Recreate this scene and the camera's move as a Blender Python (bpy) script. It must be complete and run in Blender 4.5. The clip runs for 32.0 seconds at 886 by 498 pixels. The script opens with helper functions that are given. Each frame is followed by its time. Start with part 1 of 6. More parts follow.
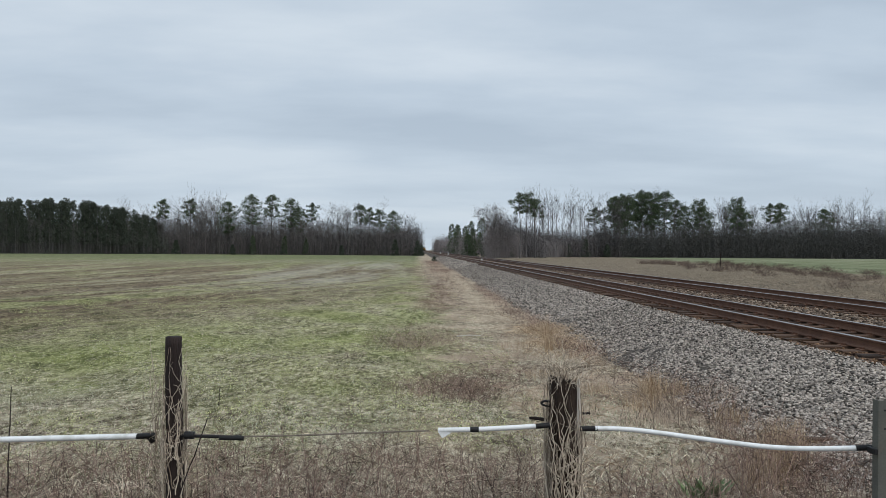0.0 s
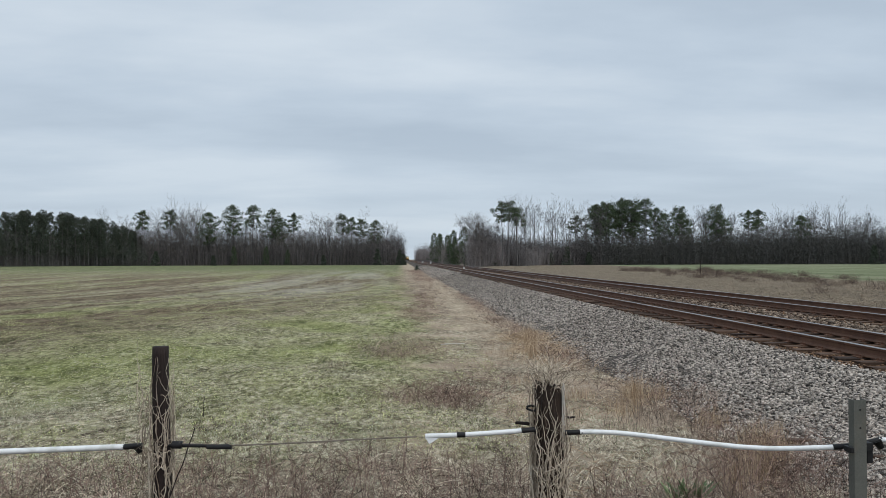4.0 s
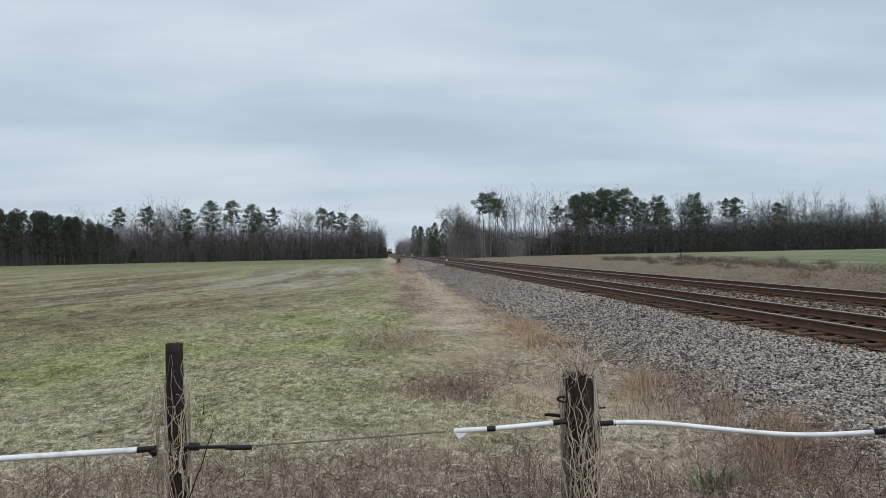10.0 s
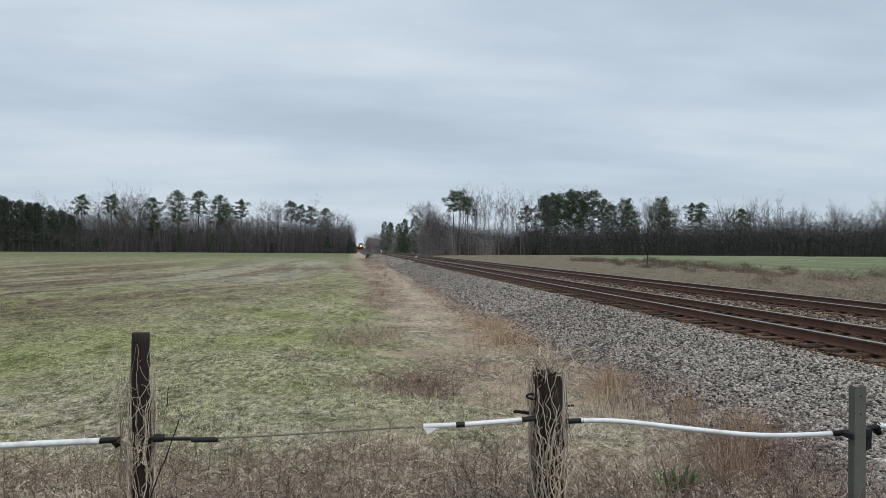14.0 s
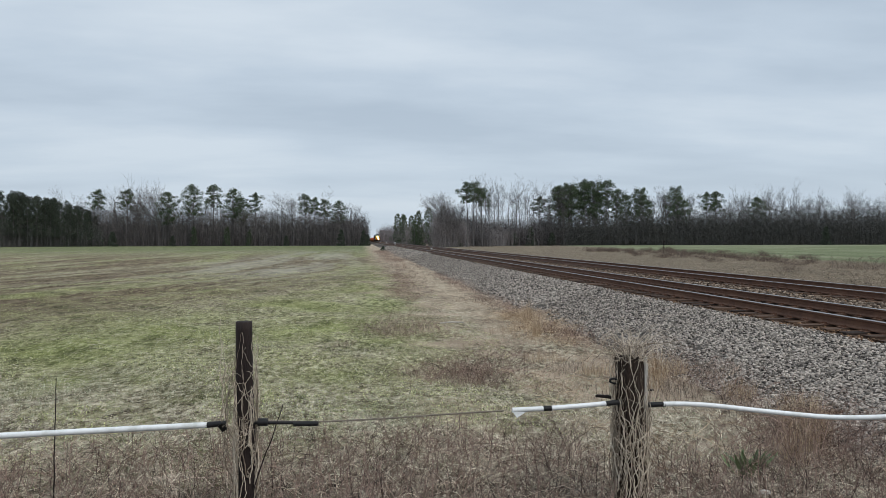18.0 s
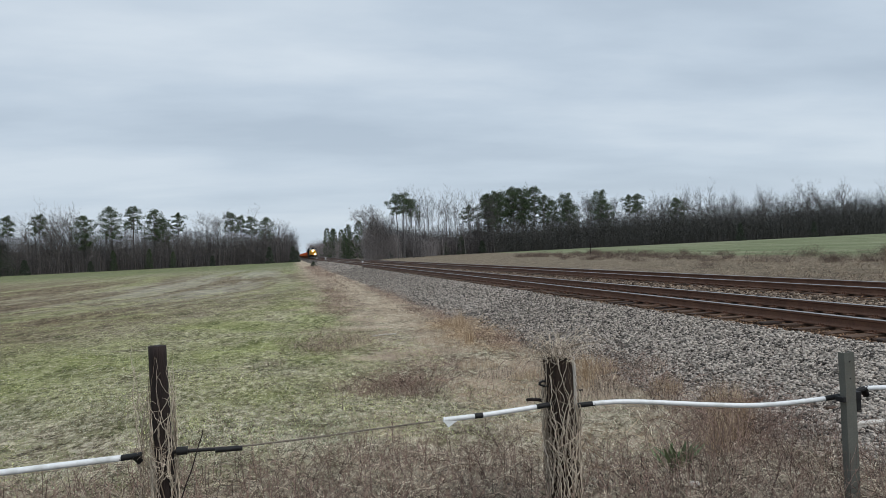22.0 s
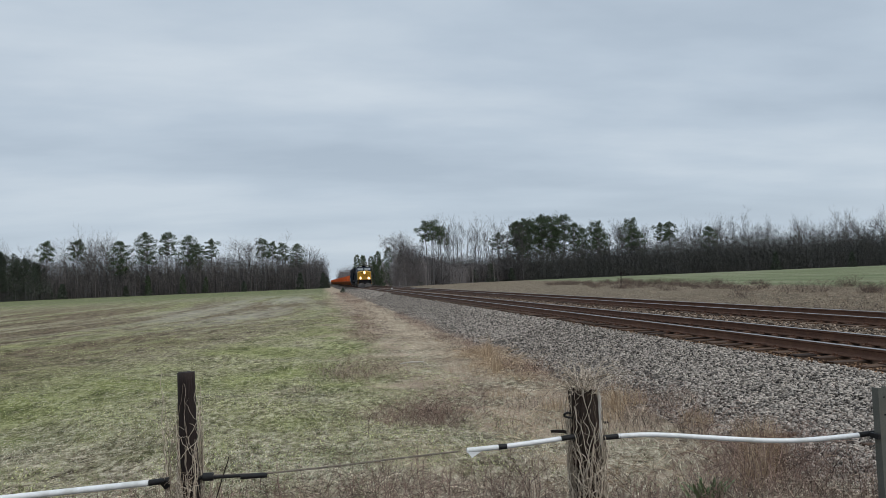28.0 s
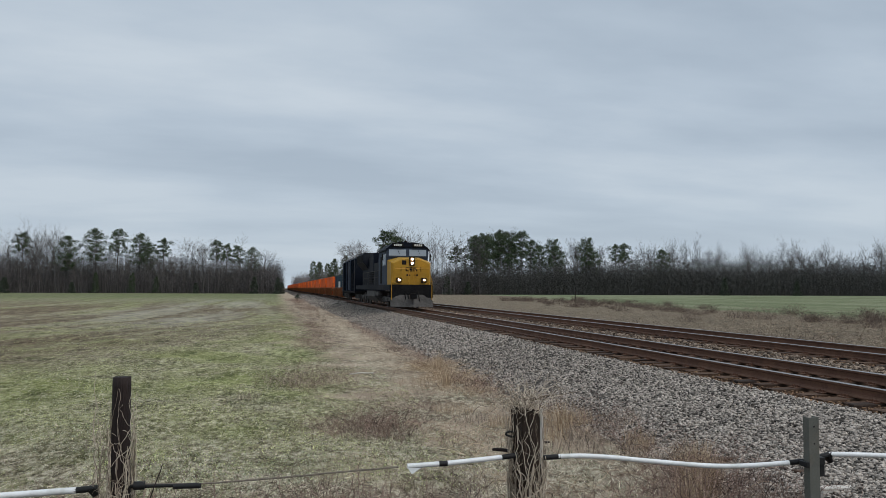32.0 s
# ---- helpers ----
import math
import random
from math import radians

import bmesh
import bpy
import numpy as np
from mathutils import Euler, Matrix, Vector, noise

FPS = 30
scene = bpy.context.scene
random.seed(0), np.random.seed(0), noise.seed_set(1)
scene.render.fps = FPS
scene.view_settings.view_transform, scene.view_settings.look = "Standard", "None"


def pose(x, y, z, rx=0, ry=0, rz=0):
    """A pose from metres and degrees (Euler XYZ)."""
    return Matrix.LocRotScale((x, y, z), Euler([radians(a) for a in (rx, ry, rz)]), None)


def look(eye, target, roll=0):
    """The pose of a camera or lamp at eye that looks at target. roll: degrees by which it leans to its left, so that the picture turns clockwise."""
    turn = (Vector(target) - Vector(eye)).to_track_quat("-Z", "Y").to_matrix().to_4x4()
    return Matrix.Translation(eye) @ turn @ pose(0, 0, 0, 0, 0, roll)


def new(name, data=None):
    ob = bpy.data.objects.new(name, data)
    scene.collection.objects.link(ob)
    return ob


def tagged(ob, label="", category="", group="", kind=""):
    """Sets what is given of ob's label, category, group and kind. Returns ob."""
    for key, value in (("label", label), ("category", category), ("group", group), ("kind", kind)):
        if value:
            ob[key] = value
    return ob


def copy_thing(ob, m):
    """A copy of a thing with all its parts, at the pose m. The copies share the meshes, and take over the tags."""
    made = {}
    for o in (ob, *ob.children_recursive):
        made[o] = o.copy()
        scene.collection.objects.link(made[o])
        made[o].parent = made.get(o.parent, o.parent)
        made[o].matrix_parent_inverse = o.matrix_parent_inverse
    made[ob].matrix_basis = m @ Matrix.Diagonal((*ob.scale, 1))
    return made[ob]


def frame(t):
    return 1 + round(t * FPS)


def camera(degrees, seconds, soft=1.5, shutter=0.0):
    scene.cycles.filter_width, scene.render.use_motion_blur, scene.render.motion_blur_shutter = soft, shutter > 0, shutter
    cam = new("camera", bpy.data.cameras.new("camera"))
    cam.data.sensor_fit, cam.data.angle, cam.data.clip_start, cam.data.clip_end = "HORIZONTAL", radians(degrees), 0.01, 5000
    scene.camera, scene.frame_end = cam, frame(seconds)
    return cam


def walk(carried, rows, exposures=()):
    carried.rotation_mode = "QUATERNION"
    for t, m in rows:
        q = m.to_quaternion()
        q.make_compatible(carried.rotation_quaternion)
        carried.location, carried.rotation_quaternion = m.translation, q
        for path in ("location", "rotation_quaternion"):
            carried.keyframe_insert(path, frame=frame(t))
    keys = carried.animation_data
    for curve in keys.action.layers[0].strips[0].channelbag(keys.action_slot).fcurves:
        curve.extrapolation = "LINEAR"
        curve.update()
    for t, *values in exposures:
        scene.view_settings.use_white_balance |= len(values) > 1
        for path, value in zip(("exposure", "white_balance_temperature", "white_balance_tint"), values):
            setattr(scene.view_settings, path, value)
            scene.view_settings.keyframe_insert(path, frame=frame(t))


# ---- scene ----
cam = camera(64.6, 32.0, 0.5)
PATH = [
    (0, (-1.563, 0.227, 1.439), (-1.491, 2.225, 1.442), 0.4),
    (0.5, (-1.592, 0.184, 1.423), (-1.524, 2.183, 1.433), 0.4),
    (1, (-1.589, 0.182, 1.423), (-1.517, 2.18, 1.443), 0.2),
    (1.5, (-1.583, 0.162, 1.424), (-1.502, 2.16, 1.45), -0.1),
    (2, (-1.574, 0.156, 1.424), (-1.485, 2.154, 1.451), -0.2),
    (2.5, (-1.576, 0.152, 1.425), (-1.48, 2.15, 1.453), -0.2),
    (3, (-1.573, 0.148, 1.42), (-1.47, 2.145, 1.447), -0.2),
    (3.5, (-1.585, 0.155, 1.427), (-1.475, 2.151, 1.453), -0.1),
    (5.5, (-1.595, 0.152, 1.428), (-1.429, 2.145, 1.478), -0.3),
    (6, (-1.602, 0.177, 1.409), (-1.426, 2.169, 1.461), -0.1),
    (6.5, (-1.648, 0.203, 1.413), (-1.433, 2.191, 1.46), -0.1),
    (7, (-1.919, 0.33, 1.4), (-1.643, 2.31, 1.448), -0.4),
    (7.5, (-2.058, 0.414, 1.41), (-1.765, 2.392, 1.458), -0.8),
    (8, (-1.979, 0.426, 1.386), (-1.746, 2.412, 1.414), -0.7),
    (8.5, (-1.868, 0.423, 1.387), (-1.704, 2.416, 1.389), -0.9),
    (9, (-1.874, 0.428, 1.393), (-1.733, 2.423, 1.387), -1.2),
    (9.5, (-1.896, 0.43, 1.388), (-1.741, 2.424, 1.388), -1.4),
    (10, (-1.91, 0.41, 1.393), (-1.732, 2.402, 1.4), -1.1),
    (10.5, (-1.916, 0.416, 1.392), (-1.72, 2.406, 1.4), -0.7),
    (11, (-1.925, 0.415, 1.397), (-1.718, 2.404, 1.4), -0.4),
    (11.5, (-1.923, 0.422, 1.393), (-1.703, 2.41, 1.389), -0.4),
    (12, (-1.917, 0.416, 1.394), (-1.68, 2.402, 1.384), -0.4),
    (12.5, (-1.917, 0.413, 1.399), (-1.663, 2.397, 1.39), 0.2),
    (13, (-1.936, 0.407, 1.398), (-1.67, 2.39, 1.398), 0.9),
    (13.5, (-1.944, 0.428, 1.394), (-1.674, 2.41, 1.396), 0.9),
    (14, (-1.943, 0.418, 1.382), (-1.678, 2.401, 1.38), 0.4),
    (14.5, (-2.041, 0.409, 1.384), (-1.78, 2.392, 1.377), -0.3),
    (16.5, (-2.6, 0.217, 1.37), (-2.35, 2.202, 1.358), -0.8),
    (17, (-2.703, 0.329, 1.356), (-2.455, 2.314, 1.339), -1.0),
    (17.5, (-2.651, 0.337, 1.358), (-2.414, 2.323, 1.333), -0.7),
    (18, (-2.526, 0.32, 1.369), (-2.295, 2.306, 1.343), -0.1),
    (18.5, (-2.528, 0.321, 1.368), (-2.287, 2.306, 1.349), -0.1),
    (19, (-2.518, 0.332, 1.363), (-2.261, 2.315, 1.349), -0.5),
    (19.5, (-2.514, 0.341, 1.369), (-2.251, 2.324, 1.352), -0.8),
    (20, (-2.533, 0.365, 1.355), (-2.277, 2.349, 1.329), -0.9),
    (20.5, (-2.504, 0.354, 1.354), (-2.249, 2.337, 1.321), -1.1),
    (21, (-2.483, 0.39, 1.37), (-2.188, 2.368, 1.338), -1.4),
    (21.5, (-2.452, 0.391, 1.344), (-2.083, 2.357, 1.33), -2.0),
    (22, (-2.448, 0.397, 1.349), (-2.024, 2.351, 1.35), -2.7),
    (22.5, (-2.443, 0.398, 1.357), (-2.028, 2.354, 1.355), -2.8),
    (23, (-2.456, 0.405, 1.357), (-2.076, 2.368, 1.331), -2.4),
    (23.5, (-2.451, 0.371, 1.352), (-2.084, 2.337, 1.307), -2.4),
    (24, (-2.454, 0.384, 1.353), (-2.073, 2.347, 1.324), -2.3),
    (24.5, (-2.463, 0.383, 1.366), (-2.073, 2.345, 1.372), -1.9),
    (25, (-2.457, 0.349, 1.362), (-2.071, 2.311, 1.386), -2.1),
    (25.5, (-2.425, 0.355, 1.358), (-2.035, 2.316, 1.382), -2.6),
    (27.5, (-2.4, 0.367, 1.37), (-2.026, 2.331, 1.441), -2.1),
    (28, (-2.422, 0.347, 1.367), (-2.077, 2.315, 1.449), -2.3),
    (28.5, (-2.431, 0.337, 1.373), (-2.105, 2.308, 1.47), -2.4),
    (29, (-2.423, 0.338, 1.373), (-2.099, 2.309, 1.476), -2.2),
    (29.5, (-2.409, 0.344, 1.374), (-2.083, 2.314, 1.482), -1.5),
    (30, (-2.421, 0.334, 1.379), (-2.095, 2.305, 1.486), -0.9),
    (30.5, (-2.415, 0.335, 1.377), (-2.077, 2.304, 1.481), -0.3),
    (31, (-2.418, 0.335, 1.377), (-2.048, 2.298, 1.48), 0.4),
    (31.5, (-2.405, 0.353, 1.38), (-1.996, 2.308, 1.487), 0.6),
    (32, (-2.366, 0.33, 1.392), (-1.904, 2.273, 1.505), 0.3),
]
walk(cam, [(t, look(eye, target, roll)) for t, eye, target, roll in PATH], exposures=((0, 0.0), (20, 0.02), (25.5, 0.02), (28, -0.10), (32, -0.17)))

# ---- world and light ----
RNG = np.random.default_rng(7)


def nodes_of(owner):
    owner.use_nodes = True
    tree = owner.node_tree
    tree.nodes.clear()
    return tree


def link(tree, a, b):
    tree.links.new(a, b)


def node(tree, kind, inputs=None, operation="", clamp=None, data_type=""):
    n = tree.nodes.new(kind)
    if operation:
        n.operation = operation
    if clamp is not None:
        n.clamp = clamp
    if data_type:
        n.data_type = data_type
    for key, value in (inputs or {}).items():
        if hasattr(value, "is_linked"):
            tree.links.new(value, n.inputs[key])
        else:
            n.inputs[key].default_value = value
    return n


def maths(tree, op, a, b=0.0, c=0.0, clamp=False):
    n = node(tree, "ShaderNodeMath", {0: a, 1: b, 2: c}, operation=op)
    n.use_clamp = clamp
    return n.outputs[0]


def ramp(tree, value, stops):
    n = tree.nodes.new("ShaderNodeValToRGB")
    link(tree, value, n.inputs[0])
    while len(n.color_ramp.elements) < len(stops):
        n.color_ramp.elements.new(0.5)
    for e, (at, colour) in zip(n.color_ramp.elements, stops):
        e.position = at
        e.color = (*colour, 1) if len(colour) == 3 else colour
    return n.outputs[0]


def grey(tree, value, lo, hi):
    return node(tree, "ShaderNodeMapRange", {0: value, 1: lo, 2: hi}, clamp=True).outputs[0]


def mix(tree, factor, a, b):
    n = node(tree, "ShaderNodeMix", data_type="RGBA")
    for socket, value in ((n.inputs[0], factor), (n.inputs[6], a), (n.inputs[7], b)):
        if hasattr(value, "is_linked"):
            link(tree, value, socket)
        else:
            socket.default_value = value if not isinstance(value, tuple) or len(value) == 4 else (*value, 1)
    return n.outputs[2]


def noise_of(tree, scale, detail=4.0, vector=None, rough=0.55):
    n = node(tree, "ShaderNodeTexNoise", {"Scale": scale, "Detail": detail, "Roughness": rough})
    if vector is not None:
        link(tree, vector, n.inputs["Vector"])
    return n.outputs["Fac"]


def make_world():
    world = bpy.data.worlds.new("overcast_sky")
    scene.world = world
    tree = nodes_of(world)
    sky = node(tree, "ShaderNodeTexSky")
    sky.sky_type, sky.sun_disc, sky.sun_elevation, sky.sun_rotation = "NISHITA", False, radians(52), radians(215)
    sky_dim = node(tree, "ShaderNodeVectorMath", {0: sky.outputs[0], "Scale": 0.07}, operation="SCALE").outputs[0]
    way = node(tree, "ShaderNodeTexCoord").outputs["Generated"]
    xyz = node(tree, "ShaderNodeSeparateXYZ", {0: way})
    rise = maths(tree, "ADD", maths(tree, "MAXIMUM", xyz.outputs[2], 0.0), 0.12)
    flat = node(tree, "ShaderNodeCombineXYZ", {0: maths(tree, "MULTIPLY", maths(tree, "DIVIDE", xyz.outputs[0], rise), 0.55),
                                               1: maths(tree, "MULTIPLY", maths(tree, "DIVIDE", xyz.outputs[1], rise), 1.0), 2: 3.7}).outputs[0]
    broad = noise_of(tree, 0.75, 5.0, flat, 0.5)
    fine = noise_of(tree, 2.2, 6.0, flat, 0.55)
    both = maths(tree, "ADD", maths(tree, "MULTIPLY", broad, 0.72), maths(tree, "MULTIPLY", fine, 0.28))
    cloud = ramp(tree, both, [(0.36, (0.440, 0.530, 0.635)), (0.5, (0.545, 0.640, 0.745)), (0.63, (0.670, 0.755, 0.840))])
    low = grey(tree, xyz.outputs[2], 0.02, 0.26)
    cloud = mix(tree, low, mix(tree, 0.55, cloud, (0.590, 0.680, 0.770)), cloud)
    under = grey(tree, xyz.outputs[2], -0.25, -0.02)
    cloud = mix(tree, under, (0.30, 0.32, 0.33), cloud)
    high = maths(tree, "ADD", 1.0, maths(tree, "MULTIPLY", grey(tree, xyz.outputs[2], 0.42, 1.0), 0.6))
    cloud = node(tree, "ShaderNodeVectorMath", {0: cloud, "Scale": high}, operation="SCALE").outputs[0]
    shown = mix(tree, 0.92, sky_dim, cloud)
    back = node(tree, "ShaderNodeBackground", {"Color": shown, "Strength": 1.0})
    out = node(tree, "ShaderNodeOutputWorld")
    link(tree, back.outputs[0], out.inputs[0])
    sun = bpy.data.lights.new("sun", "SUN")
    sun.energy, sun.angle, sun.color = 1.5, radians(17), (1.0, 0.97, 0.93)
    ob = new("sun", sun)
    ob.rotation_euler = (radians(38), 0, radians(35))


make_world()

# ---- materials ----
MATS = {}


def surface(name, dark, light, scale=6.0, fine=60.0, rough=0.8, bump=0.3, depth=0.01, metal=0.0, spots=None, per="", stretch=None, glow=None, spec=0.3):
    """A node material: two scales of variation between dark and light, relief, optional stains and a variation by piece or island."""
    if name in MATS:
        return MATS[name]
    m = bpy.data.materials.new(name)
    tree = nodes_of(m)
    place = node(tree, "ShaderNodeTexCoord").outputs["Object"]
    if stretch:
        place = node(tree, "ShaderNodeMapping", {"Vector": place, "Scale": stretch}).outputs[0]
    broad, small = noise_of(tree, scale, 5.0, place), noise_of(tree, fine, 4.0, place)
    value = maths(tree, "ADD", maths(tree, "MULTIPLY", broad, 0.6), maths(tree, "MULTIPLY", small, 0.4))
    if per == "island":
        value = maths(tree, "ADD", maths(tree, "MULTIPLY", value, 0.45), maths(tree, "MULTIPLY", node(tree, "ShaderNodeNewGeometry").outputs["Random Per Island"], 0.55))
    elif per == "object":
        value = maths(tree, "ADD", maths(tree, "MULTIPLY", value, 0.6), maths(tree, "MULTIPLY", node(tree, "ShaderNodeObjectInfo").outputs["Random"], 0.4))
    colour = ramp(tree, value, [(0.28, dark), (0.72, light)])
    if spots:
        colour = mix(tree, grey(tree, noise_of(tree, scale * 0.37, 6.0, place, 0.65), 0.52, 0.66), colour, spots)
    shader = node(tree, "ShaderNodeBsdfPrincipled", {"Base Color": colour, "Roughness": rough, "Metallic": metal, "Specular IOR Level": spec})
    if bump:
        relief = node(tree, "ShaderNodeBump", {"Strength": bump, "Distance": depth, "Height": small})
        link(tree, relief.outputs[0], shader.inputs["Normal"])
    if glow:
        shader.inputs["Emission Color"].default_value = (*glow[0], 1)
        shader.inputs["Emission Strength"].default_value = glow[1]
    link(tree, shader.outputs[0], node(tree, "ShaderNodeOutputMaterial").inputs[0])
    MATS[name] = m
    return m


def ground_material():
    """Mown field with green and dead patches, brown verge by the line, weedy ground behind the far track."""
    m = bpy.data.materials.new("field_ground")
    tree = nodes_of(m)
    place = node(tree, "ShaderNodeNewGeometry").outputs["Position"]
    xyz = node(tree, "ShaderNodeSeparateXYZ", {0: place})
    x, y = xyz.outputs[0], xyz.outputs[1]
    rows = node(tree, "ShaderNodeMapping", {"Vector": place, "Rotation": (0, 0, radians(14)), "Scale": (1.0, 0.16, 1.0)}).outputs[0]
    wide = noise_of(tree, 0.10, 5.0, rows, 0.6)
    patch = noise_of(tree, 0.45, 6.0, place, 0.6)
    lay = node(tree, "ShaderNodeMapping", {"Vector": place, "Scale": (1.0, 0.6, 1.0)}).outputs[0]
    tuft = noise_of(tree, 8.0, 8.0, lay, 0.80)
    grain = noise_of(tree, 30.0, 6.0, lay, 0.75)
    # Low tuft values turn dark: shade in the gaps, put into the ground colours.
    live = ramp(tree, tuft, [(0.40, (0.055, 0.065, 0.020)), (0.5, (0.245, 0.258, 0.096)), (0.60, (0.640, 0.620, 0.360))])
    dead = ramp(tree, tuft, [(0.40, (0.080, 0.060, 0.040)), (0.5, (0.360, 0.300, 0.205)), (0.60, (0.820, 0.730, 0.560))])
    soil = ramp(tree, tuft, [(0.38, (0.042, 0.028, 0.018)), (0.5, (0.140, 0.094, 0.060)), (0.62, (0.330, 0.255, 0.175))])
    streak = maths(tree, "ADD", maths(tree, "MULTIPLY", wide, 0.62), maths(tree, "MULTIPLY", patch, 0.38))
    field = mix(tree, grey(tree, streak, 0.46, 0.56), live, mix(tree, 0.8, live, dead))
    bend = maths(tree, "MULTIPLY", maths(tree, "SMOOTH_MIN", y, 46.0, 24.0), 0.50)
    across = maths(tree, "SUBTRACT", x, bend)
    swath = node(tree, "ShaderNodeCombineXYZ", {0: across, 1: maths(tree, "MULTIPLY", y, 0.10), 2: 0.0}).outputs[0]
    straw = maths(tree, "MULTIPLY", grey(tree, noise_of(tree, 0.9, 6.0, swath, 0.7), 0.48, 0.62), maths(tree, "MULTIPLY", grey(tree, y, 20.0, 34.0), grey(tree, y, 210.0, 90.0)))
    straw = maths(tree, "MULTIPLY", straw, grey(tree, maths(tree, "ADD", tuft, grain), 0.80, 1.15))
    field = mix(tree, maths(tree, "MULTIPLY", straw, 0.45), field, (0.480, 0.440, 0.310))
    near = grey(tree, maths(tree, "ADD", y, maths(tree, "MULTIPLY", patch, 9.0)), 13.5, 18.5)
    lush = grey(tree, noise_of(tree, 0.22, 5.0, place, 0.6), 0.44, 0.60)
    field = mix(tree, maths(tree, "MULTIPLY", lush, grey(tree, y, 60.0, 24.0)), field, mix(tree, 0.45, live, (0.235, 0.255, 0.080)))
    field = mix(tree, near, mix(tree, grey(tree, patch, 0.50, 0.66), dead, live), field)
    tilled = noise_of(tree, 0.22, 6.0, swath, 0.62)
    brown = maths(tree, "MULTIPLY", grey(tree, maths(tree, "ADD", across, maths(tree, "MULTIPLY", tilled, 16.0)), -8.0, -17.0), maths(tree, "MULTIPLY", grey(tree, y, 11.0, 18.0), grey(tree, y, 150.0, 85.0)))
    brown = maths(tree, "MULTIPLY", brown, maths(tree, "ADD", 0.25, maths(tree, "MULTIPLY", grey(tree, tilled, 0.43, 0.53), 0.72)))
    field = mix(tree, brown, field, soil)
    field = mix(tree, maths(tree, "MULTIPLY", straw, maths(tree, "MULTIPLY", grey(tree, x, -3.5, -6.5), 0.62)), field, (0.470, 0.410, 0.300))
    bleached = maths(tree, "MULTIPLY", maths(tree, "MULTIPLY", grey(tree, x, -19.0, -12.0), grey(tree, x, -1.5, -5.0)), maths(tree, "MULTIPLY", grey(tree, y, 34.0, 52.0), grey(tree, y, 200.0, 130.0)))
    field = mix(tree, maths(tree, "MULTIPLY", bleached, grey(tree, noise_of(tree, 0.35, 6.0, swath, 0.65), 0.40, 0.62)), field, (0.400, 0.365, 0.285))
    far = grey(tree, y, 90.0, 170.0)
    field = mix(tree, maths(tree, "MULTIPLY", far, 0.75), field, (0.112, 0.135, 0.060))
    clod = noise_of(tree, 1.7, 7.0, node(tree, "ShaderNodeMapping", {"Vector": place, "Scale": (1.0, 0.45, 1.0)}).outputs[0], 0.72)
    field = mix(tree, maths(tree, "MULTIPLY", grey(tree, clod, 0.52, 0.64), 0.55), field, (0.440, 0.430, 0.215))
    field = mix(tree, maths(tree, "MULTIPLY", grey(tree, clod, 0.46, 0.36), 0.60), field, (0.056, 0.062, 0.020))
    verge = grey(tree, maths(tree, "ADD", x, maths(tree, "MULTIPLY", maths(tree, "SUBTRACT", patch, 0.5), 5.0)), -2.2, -0.2)
    bare = mix(tree, grey(tree, noise_of(tree, 0.9, 5.0, place), 0.45, 0.62), dead, mix(tree, grain, (0.35, 0.255, 0.180), (0.70, 0.560, 0.420)))
    bare = mix(tree, grey(tree, noise_of(tree, 0.5, 6.0, place, 0.65), 0.48, 0.66), bare, mix(tree, grey(tree, tuft, 0.40, 0.60), (0.170, 0.118, 0.084), (0.460, 0.345, 0.250)))
    sway = maths(tree, "MULTIPLY", maths(tree, "SUBTRACT", patch, 0.5), 2.2)
    off_path = maths(tree, "ABSOLUTE", maths(tree, "SUBTRACT", maths(tree, "SUBTRACT", x, 0.95), sway))
    path = maths(tree, "MULTIPLY", grey(tree, off_path, 1.1, 0.45), maths(tree, "MULTIPLY", grey(tree, y, 13.0, 24.0), grey(tree, y, 110.0, 55.0)))
    bare = mix(tree, maths(tree, "MULTIPLY", path, 0.8), bare, mix(tree, grey(tree, tuft, 0.40, 0.60), (0.285, 0.215, 0.142), (0.640, 0.525, 0.385)))
    off_rut = maths(tree, "ABSOLUTE", maths(tree, "ADD", x, maths(tree, "ADD", sway, 0.25)))
    rut = maths(tree, "MULTIPLY", grey(tree, maths(tree, "ADD", off_rut, -0.35), 0.8, 0.2), maths(tree, "MULTIPLY", grey(tree, y, 22.0, 30.0), grey(tree, y, 70.0, 45.0)))
    bare = mix(tree, maths(tree, "MULTIPLY", rut, grey(tree, noise_of(tree, 1.3, 6.0, lay, 0.7), 0.48, 0.60)), bare, (0.150, 0.098, 0.078))
    colour = mix(tree, verge, field, bare)
    weedy = ramp(tree, tuft, [(0.38, (0.062, 0.046, 0.032)), (0.5, (0.190, 0.150, 0.104)), (0.62, (0.420, 0.345, 0.245))])
    edge = maths(tree, "SUBTRACT", x, maths(tree, "MULTIPLY", maths(tree, "MINIMUM", y, 240.0), 0.15))
    right = mix(tree, grey(tree, maths(tree, "ADD", edge, maths(tree, "MULTIPLY", maths(tree, "SUBTRACT", patch, 0.5), 12.0)), 33.0, 37.0), weedy, mix(tree, grey(tree, wide, 0.42, 0.60), (0.165, 0.190, 0.098), (0.255, 0.260, 0.160)))
    colour = mix(tree, grey(tree, x, 12.0, 14.0), colour, right)
    # Ground under the fence weeds: the same painted gap shade, darker still.
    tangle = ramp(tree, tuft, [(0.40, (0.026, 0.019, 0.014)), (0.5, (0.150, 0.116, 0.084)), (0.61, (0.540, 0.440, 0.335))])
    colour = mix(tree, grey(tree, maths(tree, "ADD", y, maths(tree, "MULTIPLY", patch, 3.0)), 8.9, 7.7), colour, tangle)
